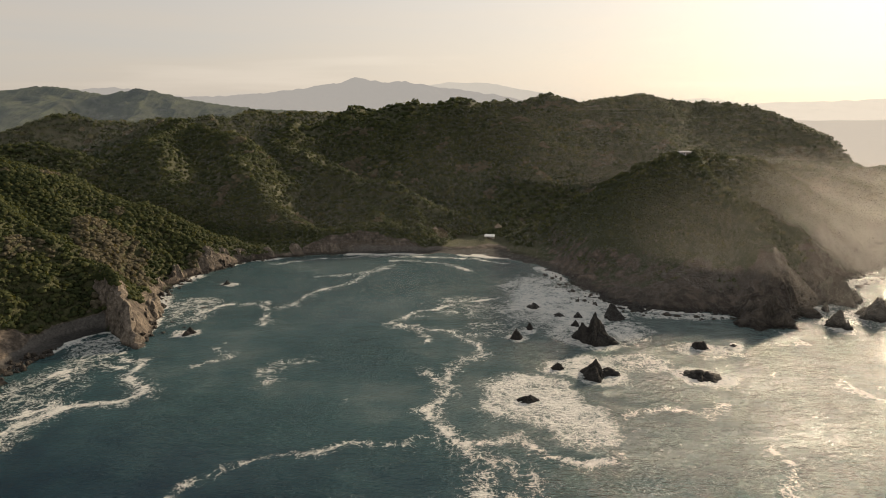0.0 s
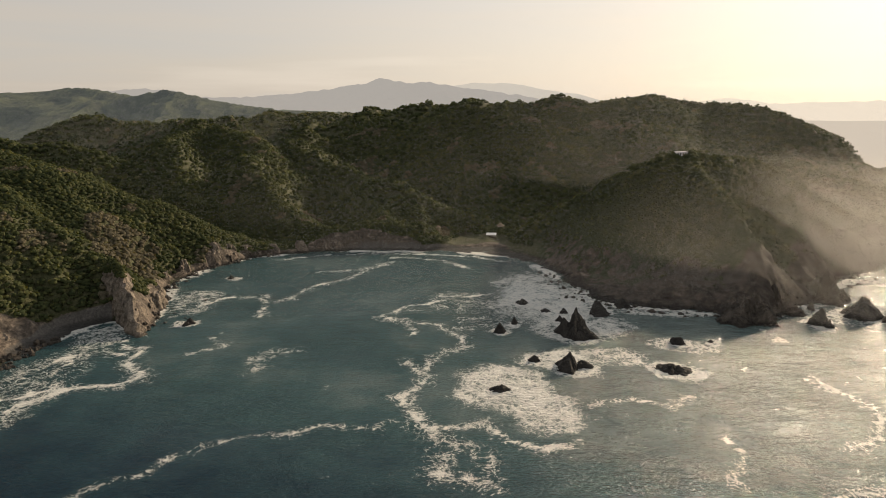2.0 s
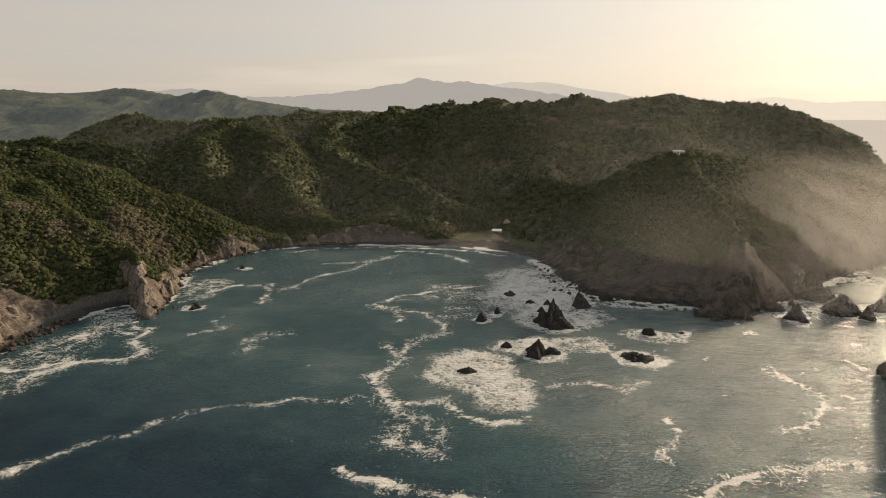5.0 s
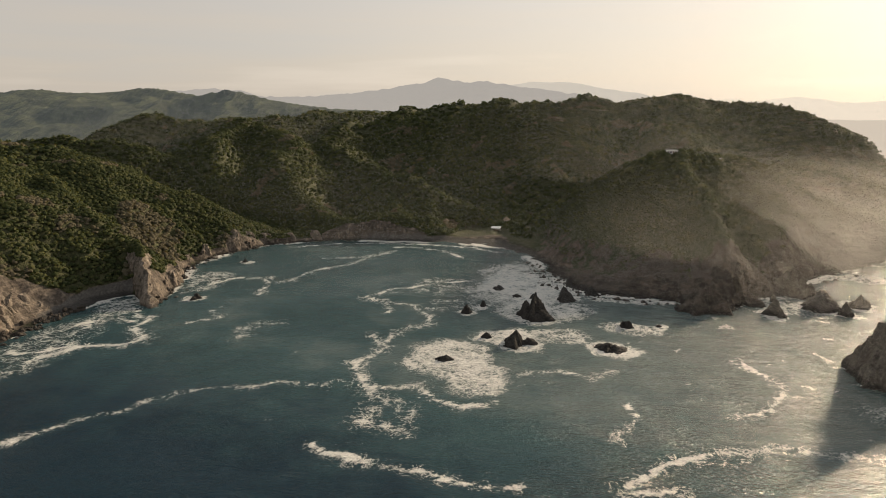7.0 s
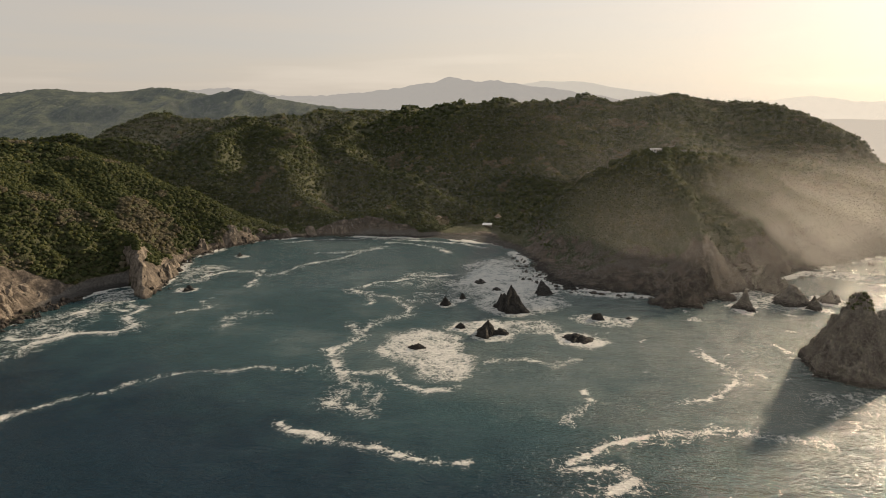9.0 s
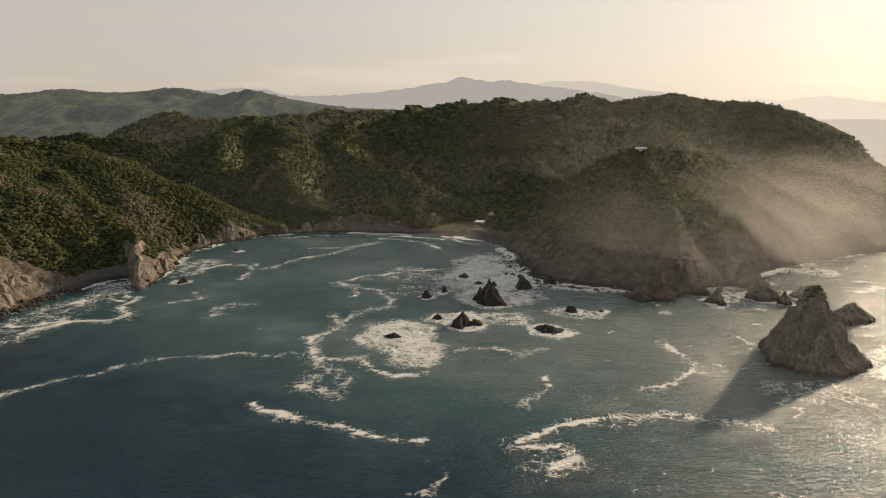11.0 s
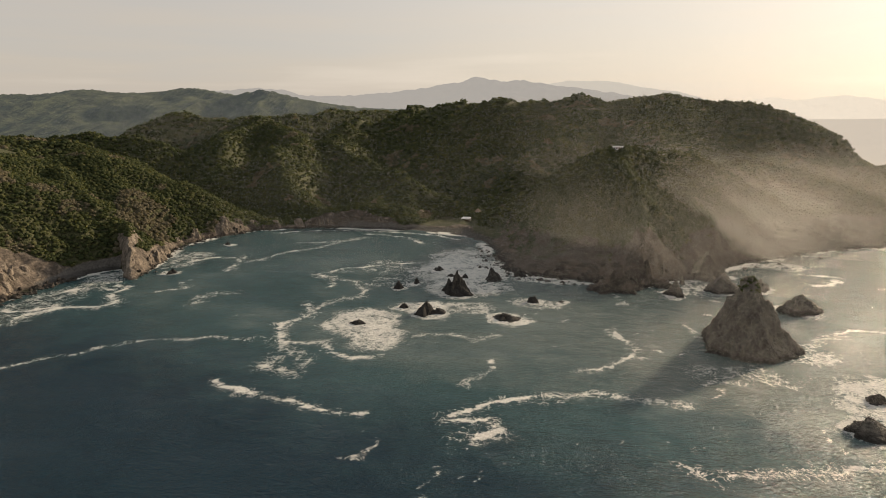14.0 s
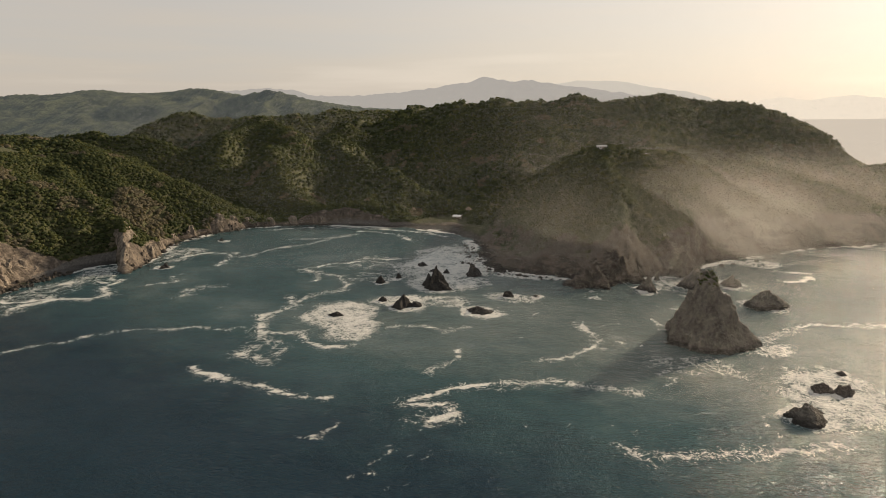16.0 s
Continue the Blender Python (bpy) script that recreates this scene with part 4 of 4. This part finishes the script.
threads("valley_mist", MISTS, M_MIST, "thin grey mist lying in the valleys between the wooded hills", "mist")


# ---- far hills and mountains ----
def mountain(name, line, depth, material, label, seed, rough=12, front=1.0, relief=0.2, woods=0.0, n=220):
    """A range: a crest with noise, falling away towards the viewer and behind."""
    t = np.linspace(0, len(line) - 1, n)
    p = np.array(line, float)
    cx, cy, cz = (np.interp(t, np.arange(len(p)), p[:, k]) for k in range(3))
    rows = np.concatenate([np.linspace(-1, 0, 40), np.linspace(0.15, 1, 8)])
    u, w = np.meshgrid(np.arange(n), rows)
    x, y = cx[u], cy[u] + w * np.where(w < 0, depth * front, depth)
    z = cz[u] + rough * ((fbm(x / 170, y / 170, 5, seed) - 0.5) * 2 + 0.6 * (fbm(x / 45, y / 60, 3, seed + 3) - 0.5))
    z = z * (1 - np.abs(w) ** 1.3) + relief * cz[u] * (1 - np.abs(w)) * np.minimum(1, 4 * np.abs(w)) * np.minimum(0.0, 0.25 - np.abs(2.4 * fbm(x / 300, y / 420, 4, seed + 9) - 1.2)) - 12 * np.abs(w)
    fold = np.minimum(1, 3 * np.abs(w)) * (1 - np.abs(w))
    z = z + relief * fold * 30 * (0.3 - np.abs(2 * fbm(x / 95 + y / 300, y / 190, 3, seed + 15) - 1))
    z = z + woods * (vnoise(x / 9, y / 14, seed + 21) + 0.5 * vnoise(x / 4, y / 7, seed + 23))
    i = (np.arange(47)[:, None] * n + np.arange(n - 1)[None]).reshape(-1)
    ob = mesh_of(name, np.stack([x, y, z], -1).reshape(-1, 3), np.stack([i, i + 1, i + n + 1, i + n], -1), material, smooth=True)
    return tagged(ob, label, "mountains", kind="structure")


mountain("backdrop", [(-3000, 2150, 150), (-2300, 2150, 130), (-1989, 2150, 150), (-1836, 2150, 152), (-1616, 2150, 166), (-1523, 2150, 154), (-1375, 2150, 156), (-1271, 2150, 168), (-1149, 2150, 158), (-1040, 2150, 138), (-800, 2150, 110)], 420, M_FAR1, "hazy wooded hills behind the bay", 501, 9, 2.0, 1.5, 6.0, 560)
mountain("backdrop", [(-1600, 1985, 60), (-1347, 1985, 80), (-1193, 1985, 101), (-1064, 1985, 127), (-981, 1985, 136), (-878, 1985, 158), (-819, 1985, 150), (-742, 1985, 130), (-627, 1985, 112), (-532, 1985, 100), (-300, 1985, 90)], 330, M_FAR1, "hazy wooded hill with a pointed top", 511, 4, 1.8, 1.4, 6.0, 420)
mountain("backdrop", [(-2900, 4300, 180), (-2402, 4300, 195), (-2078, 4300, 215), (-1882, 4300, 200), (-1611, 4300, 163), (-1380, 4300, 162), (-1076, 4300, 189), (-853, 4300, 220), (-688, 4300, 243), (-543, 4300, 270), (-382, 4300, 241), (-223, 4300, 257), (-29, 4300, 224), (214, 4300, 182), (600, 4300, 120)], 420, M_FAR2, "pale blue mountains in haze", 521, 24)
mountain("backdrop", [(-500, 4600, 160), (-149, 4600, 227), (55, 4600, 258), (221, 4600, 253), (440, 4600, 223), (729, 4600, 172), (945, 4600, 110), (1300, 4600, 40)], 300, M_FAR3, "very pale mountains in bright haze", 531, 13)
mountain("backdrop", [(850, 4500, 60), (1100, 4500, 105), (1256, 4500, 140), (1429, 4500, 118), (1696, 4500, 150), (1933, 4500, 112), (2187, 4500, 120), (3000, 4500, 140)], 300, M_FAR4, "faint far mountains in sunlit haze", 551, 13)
px, py = np.linspace(430, 4300, 60), np.linspace(980, 4500, 50)
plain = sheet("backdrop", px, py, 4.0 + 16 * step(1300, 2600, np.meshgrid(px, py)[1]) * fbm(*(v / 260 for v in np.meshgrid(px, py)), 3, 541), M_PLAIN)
tagged(plain, "pale hazy coastal plain beyond the ridge", "plain", kind="structure")


# ---- buildings ----
def box(bm, x0, x1, y0, y1, z0, z1, bevel=0.0):
    m = Matrix.LocRotScale(((x0 + x1) / 2, (y0 + y1) / 2, (z0 + z1) / 2), None, (x1 - x0, y1 - y0, z1 - z0))
    got = bmesh.ops.create_cube(bm, size=1, matrix=m)
    if bevel:
        bmesh.ops.bevel(bm, geom=list({e for v in got["verts"] for e in v.link_edges}), offset=bevel, segments=1, affect="EDGES")
    return bm


def solid(name, parent, material, *args, label="", bevel=0.03):
    return part(name, box(bmesh.new(), *args, bevel), material, parent, label)


def plain_paint(name, base, rough=0.7):
    m = Mat(name, rough)
    m.colour(m.mix(0.5, base, m.ramp(m.noise(0.9, 6), (0.3, tuple(0.7 * c for c in base)), (0.7, base))))
    m.bump(m.noise(6.0, 4), 0.2, 0.02)
    return m.m


M_WHITE = plain_paint("white_plaster", (0.78, 0.77, 0.74))
M_METAL = plain_paint("pale_sheet_roof", (0.55, 0.56, 0.57), 0.5)
M_DARK = plain_paint("dark_opening", (0.03, 0.028, 0.025))
M_THATCH = plain_paint("palm_thatch", (0.24, 0.19, 0.13), 0.95)
M_WOOD = plain_paint("weathered_posts", (0.2, 0.15, 0.1), 0.9)
M_CONCRETE = plain_paint("pale_concrete", (0.5, 0.47, 0.42), 0.9)


def level(x, y):
    return float(ground_at(np.array([float(x)]), np.array([float(y)]))[0][0])


def flat_house(name, x, y, turn, w, d, h, label, windows=3):
    """A low white house with a slab roof, a door and dark windows, on its own plinth."""
    z = level(x, y) - 1.2
    house = tagged(new(name), label, "house")
    house.matrix_world = pose(x, y, z, 0, 0, turn)
    t = 0.25
    solid("plinth", house, M_CONCRETE, -w / 2 - 0.6, w / 2 + 0.6, -d / 2 - 1.6, d / 2 + 0.4, -2.5, 0.15)
    solid("wall", house, M_WHITE, -w / 2, -w / 2 + t, -d / 2, d / 2, 0.15, h)
    solid("wall", house, M_WHITE, w / 2 - t, w / 2, -d / 2, d / 2, 0.15, h)
    solid("wall", house, M_WHITE, -w / 2 + t, w / 2 - t, d / 2 - t, d / 2, 0.15, h)
    # the front is built of piers and lintel, so that the openings go through it
    bays = windows + 1
    step_x = (w - 2 * t) / bays
    for k in range(bays + 1):
        c = -w / 2 + t + k * step_x
        solid("pier", house, M_WHITE, max(c - 0.45, -w / 2 + t), min(c + 0.45, w / 2 - t), -d / 2, -d / 2 + t, 0.15, h - 0.6)
    solid("lintel", house, M_WHITE, -w / 2 + t, w / 2 - t, -d / 2, -d / 2 + t, h - 0.6, h)
    for k in range(bays):
        c = -w / 2 + t + (k + 0.5) * step_x
        if k == bays // 2:
            solid("door", house, M_WOOD, c - step_x / 2 + 0.45, c + step_x / 2 - 0.45, -d / 2 + 0.12, -d / 2 + 0.18, 0.15, h - 0.6)
        else:
            win = solid("window", house, M_DARK, c - step_x / 2 + 0.45, c + step_x / 2 - 0.45, -d / 2 + 0.14, -d / 2 + 0.18, 1.0, h - 0.6)
            solid("sill", win, M_CONCRETE, c - step_x / 2 + 0.45, c + step_x / 2 - 0.45, -d / 2 - 0.05, -d / 2 + 0.13, 0.88, 1.0)
            solid("apron", house, M_WHITE, c - step_x / 2 + 0.45, c + step_x / 2 - 0.45, -d / 2, -d / 2 + t, 0.15, 0.88)
    solid("roof", house, M_METAL, -w / 2 - 0.5, w / 2 + 0.5, -d / 2 - 1.2, d / 2 + 0.5, h, h + 0.25, label="pale sheet roof")
    return house


flat_house("house", 184, 520, 6, 8.5, 5.5, 3.0, "small white house with a flat roof on the ridge top")
flat_house("house", 221, 524, -4, 4.0, 4.0, 3.0, "tiny white cabin among trees on the ridge", 1)
flat_house("house", 441, 716, 10, 10, 6, 3.0, "distant pale house among trees on the plateau")


def shelter(x, y, turn, w, d, h, label):
    """An open beach shelter: posts under a pale sheet roof that slopes to the sea."""
    z = level(x, y)
    hut = tagged(new("beach_shelter"), label, "shelter")
    hut.matrix_world = pose(x, y, z, 0, 0, turn)
    for px in (-w / 2 + 0.3, 0, w / 2 - 0.3):
        for py in (-d / 2 + 0.3, d / 2 - 0.3):
            solid("post", hut, M_WOOD, px - 0.1, px + 0.1, py - 0.1, py + 0.1, -1.2, h + (0.9 if py > 0 else -0.05))
    bm = box(bmesh.new(), -w / 2, w / 2, -d / 2, d / 2, 0, 0.12, 0.02)
    bmesh.ops.rotate(bm, verts=bm.verts, matrix=Matrix.Rotation(math.atan2(1.0, d), 3, "X"))
    bmesh.ops.translate(bm, verts=bm.verts, vec=(0, 0, h + 0.5))
    part("roof", bm, M_METAL, hut, "white sheet-metal roof")
    solid("back_wall", hut, M_CONCRETE, -w / 2 + 0.4, w / 2 - 0.4, d / 2 - 0.5, d / 2 - 0.4, -0.5, h)
    solid("counter", hut, M_WOOD, -w / 4, w / 4, -0.3, 0.3, -0.3, 1.0)
    return hut


shelter(41, 585, -8, 9, 6.5, 2.6, "open beach shelter with a white sloping roof")


def palapa(x, y, size, h, label):
    """A hut with a pyramid roof of palm thatch on posts."""
    z = level(x, y)
    hut = tagged(new("thatched_hut"), label, "hut")
    hut.matrix_world = pose(x, y, z, 0, 0, 12)
    s = size / 2
    for px, py in ((-1, -1), (1, -1), (1, 1), (-1, 1)):
        solid("post", hut, M_WOOD, px * s * 0.8 - 0.1, px * s * 0.8 + 0.1, py * s * 0.8 - 0.1, py * s * 0.8 + 0.1, -1.5, h + 0.3)
    bm = bmesh.new()
    bmesh.ops.create_cone(bm, cap_ends=True, segments=16, radius1=s * 1.35, radius2=0.15, depth=size * 0.6)
    bmesh.ops.subdivide_edges(bm, edges=bm.edges[:], cuts=2)
    for v in bm.verts:
        v.co += 0.12 * noise.noise_vector(v.co * 2.5)
    bmesh.ops.translate(bm, verts=bm.verts, vec=(0, 0, h + size * 0.3))
    part("thatch_roof", bm, M_THATCH, hut, "grey palm-thatch roof")
    solid("wall", hut, M_CONCRETE, -s * 0.7, s * 0.7, s * 0.6, s * 0.7, -1, h)
    return hut


palapa(50, 604, 5.5, 2.6, "hut with a pale pyramid thatch roof by the beach")
palapa(-7, 590, 4.5, 2.6, "small thatched hut half hidden in trees")


# ---- boulders at the foot of the cliffs ----
def boulder(seed):
    bm = bmesh.new()
    bmesh.ops.create_icosphere(bm, subdivisions=2, radius=1)
    off = Vector((seed * 3.1, seed * 5.7, 0))
    for v in bm.verts:
        v.co *= 1 + 0.45 * noise.noise(v.co * 1.3 + off) + 0.2 * noise.noise(v.co * 3.3 + off)
        v.co.z *= 0.75
    return bm


def boulder_field(name, line, count, lo, hi, spread, label, seed, deep=-1.0):
    """Loose boulders strewn along a shore, as one mesh."""
    r = random.Random(seed)
    shapes = []
    for k in range(5):
        b = boulder(seed + k)
        b.verts.index_update()
        shapes.append((np.array([v.co[:] for v in b.verts]), np.array([[v.index for v in f.verts] for f in b.faces])))
        b.free()
    seg = [math.dist(p[:2], q[:2]) for p, q in zip(line, line[1:])]
    co, fa, n = [], [], 0
    for _ in range(count):
        k = r.choices(range(len(seg)), seg)[0]
        p, q, u = line[k], line[k + 1], r.random()
        x, y = p[0] + u * (q[0] - p[0]) + r.gauss(0, spread), p[1] + u * (q[1] - p[1]) + r.gauss(0, spread)
        z = max(level(x, y), deep)
        s = lo + (hi - lo) * r.random() ** 3
        v, f = shapes[r.randrange(5)]
        rot = np.array(Euler((r.uniform(0, 6), r.uniform(0, 6), r.uniform(0, 6))).to_matrix())
        co.append((v * (s, s * r.uniform(0.6, 1), s * r.uniform(0.6, 1))) @ rot.T + (x, y, z + 0.1 * s))
        fa.append(f + n)
        n += len(v)
    ob = mesh_of(name, np.concatenate(co), np.concatenate(fa), M_BOULDER)
    return tagged(ob, label, "boulders", kind="stuff")


boulder_field("boulders", [p for p in WEST if -300 < p[0] < -185][:7], 620, 0.5, 2.6, 3.2, "dark tumbled boulders along the foot of the cliff", 11)
boulder_field("boulders", [p for p in WEST if p[0] > -182], 260, 0.4, 1.8, 2.0, "dark boulders at the foot of the rocky shore", 17)
boulder_field("boulders", BAY[:4], 160, 0.4, 1.8, 1.8, "dark boulders at the foot of the rocky shore", 19)
boulder_field("boulders", HEAD[1:13], 300, 0.4, 2.2, 3.0, "dark boulders in the surf below the headland", 23)
boulder_field("boulders", HEAD[12:18], 260, 0.5, 2.2, 3.5, "boulders in the surf of the hazy cove", 29)

# ---- crags that stand out of the shore ----
def crag(x, y, w, h, turn, seed, label, depth=0.7, sharp=0.25, rough=0.6):
    bm = rock_shape(w, h, sharp, seed, depth, (0, 0), radians(turn), 44 if w > 20 else 24, rough)
    return stand("cliff_crag", x, y, 0, bm, M_CLIFF, label, "cliff", "crags along the shore")


def fin(crest, west, east, seed, label):
    """A fin of tilted strata: from its crest a sheer face drops to one foot and a slanting one to the other."""
    bm = bmesh.new()
    n, m = 60, 26
    off = Vector((seed, seed * 0.7, 0))
    at = lambda line, u: Vector([float(np.interp(u * (len(line) - 1), np.arange(len(line)), [p[k] for p in line])) for k in range(3)])
    rows = []
    for i in range(n + 1):
        u = i / n
        c, a, b = at(crest, u), at(west, u), at(east, u)
        row = []
        for j in range(2 * m + 1):
            v = j / m - 1
            p = c.lerp(a, -v) if v < 0 else c.lerp(b, v)
            p.z += (0.22 if v < 0 else -0.05) * (c.z + 2) * math.sin(math.pi * abs(v))
            q = p + off
            strata = abs(noise.noise(Vector((0.16 * (q.x + q.y) + 0.30 * q.z, 0.05 * (q.x - q.y), 0))))
            p += Vector((0.75, 0.35, 0.45)) * (2.6 * (0.25 - strata) + 1.3 * noise.noise(q * 0.22) + 0.8 * noise.noise(q * 0.6)) * min(1, 4 * (1 - abs(v)) + 0.3)
            row.append(bm.verts.new(p))
        rows.append(row)
    for p, q in zip(rows, rows[1:]):
        for j in range(2 * m):
            bm.faces.new((p[j], q[j], q[j + 1], p[j + 1]))
    return stand("cliff_fin", 0, 0, 0, bm, M_CLIFF, label, "cliff", "crags along the shore")


wedge_rock = fin([(-192, 374, 31), (-184, 364, 29), (-177, 355, 26.5), (-168, 343, 19), (-160, 331, 11), (-151, 319, -1)],
                 [(-199, 366, 6), (-190, 357, 0), (-182, 349, -2), (-172, 338, -2), (-163, 326, -2), (-153, 317, -2)],
                 [(-167, 380, -1), (-163, 368, -2), (-159, 356, -2), (-155, 344, -2), (-152, 332, -2), (-148, 320, -2)], 71, "sunlit fin of pale tilted rock jutting into the sea")
for k, (x, y, w, h) in enumerate([(-220, 236, 42, 21), (-219, 256, 42, 23), (-221, 275, 42, 22), (-222, 292, 38, 18), (-217, 306, 28, 11)]):
    crag(x, y, w, h, 80 + 8 * k, 81 + k, "bare pinkish rock cliff above the boulder shore", 0.75, 0.42, 0.8)
for k, (x, y, w, h) in enumerate([(-167, 373, 17, 10), (-176, 394, 16, 8), (-188, 412, 14, 7), (-190, 436, 14, 7), (-186, 458, 16, 10)]):
    crag(x, y, w, h, 90 + 5 * k, 91 + k, "low weathered rock ledge above the shore", 0.6, 0.2)
for k, (x, y, w, h) in enumerate([(-174, 487, 20, 17), (-168, 500, 16, 13), (-159, 516, 16, 9), (-140, 526, 15, 8), (-120, 535, 15, 9)]):
    crag(x, y, w, h, 60 - 20 * k, 101 + k, "pale upright crag at the bay's edge", 0.6, 0.3)
for k, (x, y, w, h) in enumerate([(180, 362, 30, 16), (203, 378, 22, 17), (242, 406, 26, 15)]):
    stand("cliff_crag", x, y, 0, sea_rock(w, h, 0.3, 111 + k), M_FOOT_SHADE, "dark crag at the foot of the headland", "cliff", "crags along the shore")


boulder_field("boulders", [(74, 474), (82, 436), (88, 404), (104, 382), (136, 372), (160, 366)], 130, 0.5, 1.7, 5.5, "small dark rocks scattered in the churned surf", 37, -0.25)

# larger boulders that can be told apart
big = [stand("boulder", 0, 0, 0, boulder(301 + k), M_BOULDER, lab, "boulder", "shore boulders") for k, lab in enumerate(("dark wet boulder in the surf", "rough dark boulder at the cliff foot", "low brown boulder on the shore"))]
r = random.Random(77)
first = set()
for n, (x, y, size) in enumerate(
        [(-176 + 6 * math.sin(3.1 * k), 392 + 8.5 * k, 1.2 + 1.3 * r.random()) for k in range(9)]
        + [(-196 + 3 * math.sin(2.3 * k), 246 + 5.2 * k, 1.2 + 1.6 * r.random()) for k in range(13)]
        + [(-150 + 8 * math.sin(1.7 * k), 345 + 9 * k, 0.9 + 1.2 * r.random()) for k in range(6)]
        + [(76 + 10 * k + 3 * math.sin(4.1 * k), 458 - 17 * k if k < 5 else 384 - 2 * k, 1.2 + 1.4 * r.random()) for k in range(10)]
        + [(266 + 9.5 * k, 426 + 7.4 * k + 2.5 * math.sin(2.9 * k), 1.3 + 1.5 * r.random()) for k in range(11)]):
    which = big[n % 3]
    m = pose(x, y, max(level(x, y), -0.3), 0, 0, 53 * n) @ Matrix.Diagonal((size, size * 0.8, size * 0.85, 1))
    if n % 3 in first:
        copy_thing(which, m).matrix_basis = m
    else:
        first.add(n % 3)
        which.matrix_basis = m


# scrub on the tops of the stack and of the wedge
def greenery(thing, body, low, count, big):
    co = np.empty(len(body.data.vertices) * 3, np.float32)
    body.data.vertices.foreach_get("co", co)
    co = co.reshape(-1, 3)
    top = co[co[:, 2] > low]
    pick = top[rng.integers(0, len(top), count)]
    rad = rng.uniform(0.5, 1.1, count) * big
    moss = crowns("scrub", pick[:, 0], pick[:, 1], pick[:, 2] - 0.4, rad, rad, 14, M_LEAF, rng, "green scrub clinging to the top")
    del moss["category"], moss["kind"]
    moss.parent = thing


greenery(stack, scene.objects["stack_body"], 31, 70, 1.0)
greenery(wedge_rock, wedge_rock, 24, 150, 1.7)


# ---- single trees that stand out on the crest and behind the beach ----
def limb(bm, a, b, ra, rb, sides=6):
    """A tapered branch from a to b."""
    a, b = Vector(a), Vector(b)
    turn = (b - a).to_track_quat("Z", "Y").to_matrix().to_4x4()
    bmesh.ops.create_cone(bm, cap_ends=True, segments=sides, radius1=ra, radius2=rb, depth=(b - a).length, matrix=Matrix.Translation((a + b) / 2) @ turn)


def make_tree(h, seed, label):
    r = random.Random(seed)
    tree = tagged(new("tree"), label, "tree", "single trees")
    bm = bmesh.new()
    fork = Vector((r.uniform(-0.3, 0.3), r.uniform(-0.3, 0.3), 0.42 * h))
    limb(bm, (0, 0, -0.8), fork, 0.05 * h, 0.032 * h)
    tips = []
    for k in range(5):
        a = 2 * math.pi * (k + r.random() * 0.6) / 5
        tip = fork + Vector((math.cos(a), math.sin(a), r.uniform(0.5, 1.1))) * 0.26 * h
        limb(bm, fork, tip, 0.024 * h, 0.008 * h, 5)
        tips.append(tip)
    part("trunk", bm, M_BARK, tree, "pale forking trunk")
    centre = np.array([t[:] for t in tips for _ in range(2)]) + np.array([[r.gauss(0, 0.08 * h) for _ in range(3)] for _ in range(10)])
    rad = np.array([r.uniform(0.12, 0.22) * h for _ in range(10)])
    crown = crowns("crown", centre[:, 0], centre[:, 1], centre[:, 2] - 0.4 * rad, rad, rad * 1.1, 20, M_LEAF, rng, "green crown")
    del crown["category"], crown["kind"], crown["label"]
    crown.parent = tree
    return tree


kinds = [make_tree(h, 900 + k, lab) for k, (h, lab) in enumerate(((6.0, "spreading green tree on the ridge crest"), (7.5, "tall rounded green tree behind the beach"), (5.0, "small bushy green tree on the slope")))]
spots = [(161, 524), (168, 524), (174, 527), (196, 524), (200, 526), (206, 526), (212, 527), (230, 527), (236, 528), (243, 531), (250, 534), (258, 534), (192, 505), (191, 494)]
beach_spots = [(12, 588), (18, 596), (4, 596), (-2, 601), (26, 603), (33, 600), (56, 612), (30, 612), (20, 610), (-14, 583), (60, 596)]
for k, (x, y) in enumerate(spots + beach_spots):
    which = kinds[1] if k >= len(spots) else kinds[0 if k % 3 else 2]
    m = pose(x, y, level(x, y), 0, 0, 67 * k) @ Matrix.Scale(0.75 + 0.3 * ((k * 37) % 10) / 10, 4)
    if which.get("placed"):
        one = copy_thing(which, m)
        one.matrix_basis = m
    else:
        which.matrix_basis = m
        which["placed"] = 1
for one in kinds:
    del one["placed"]
for one in scene.objects:
    if one.get("placed"):
        del one["placed"]
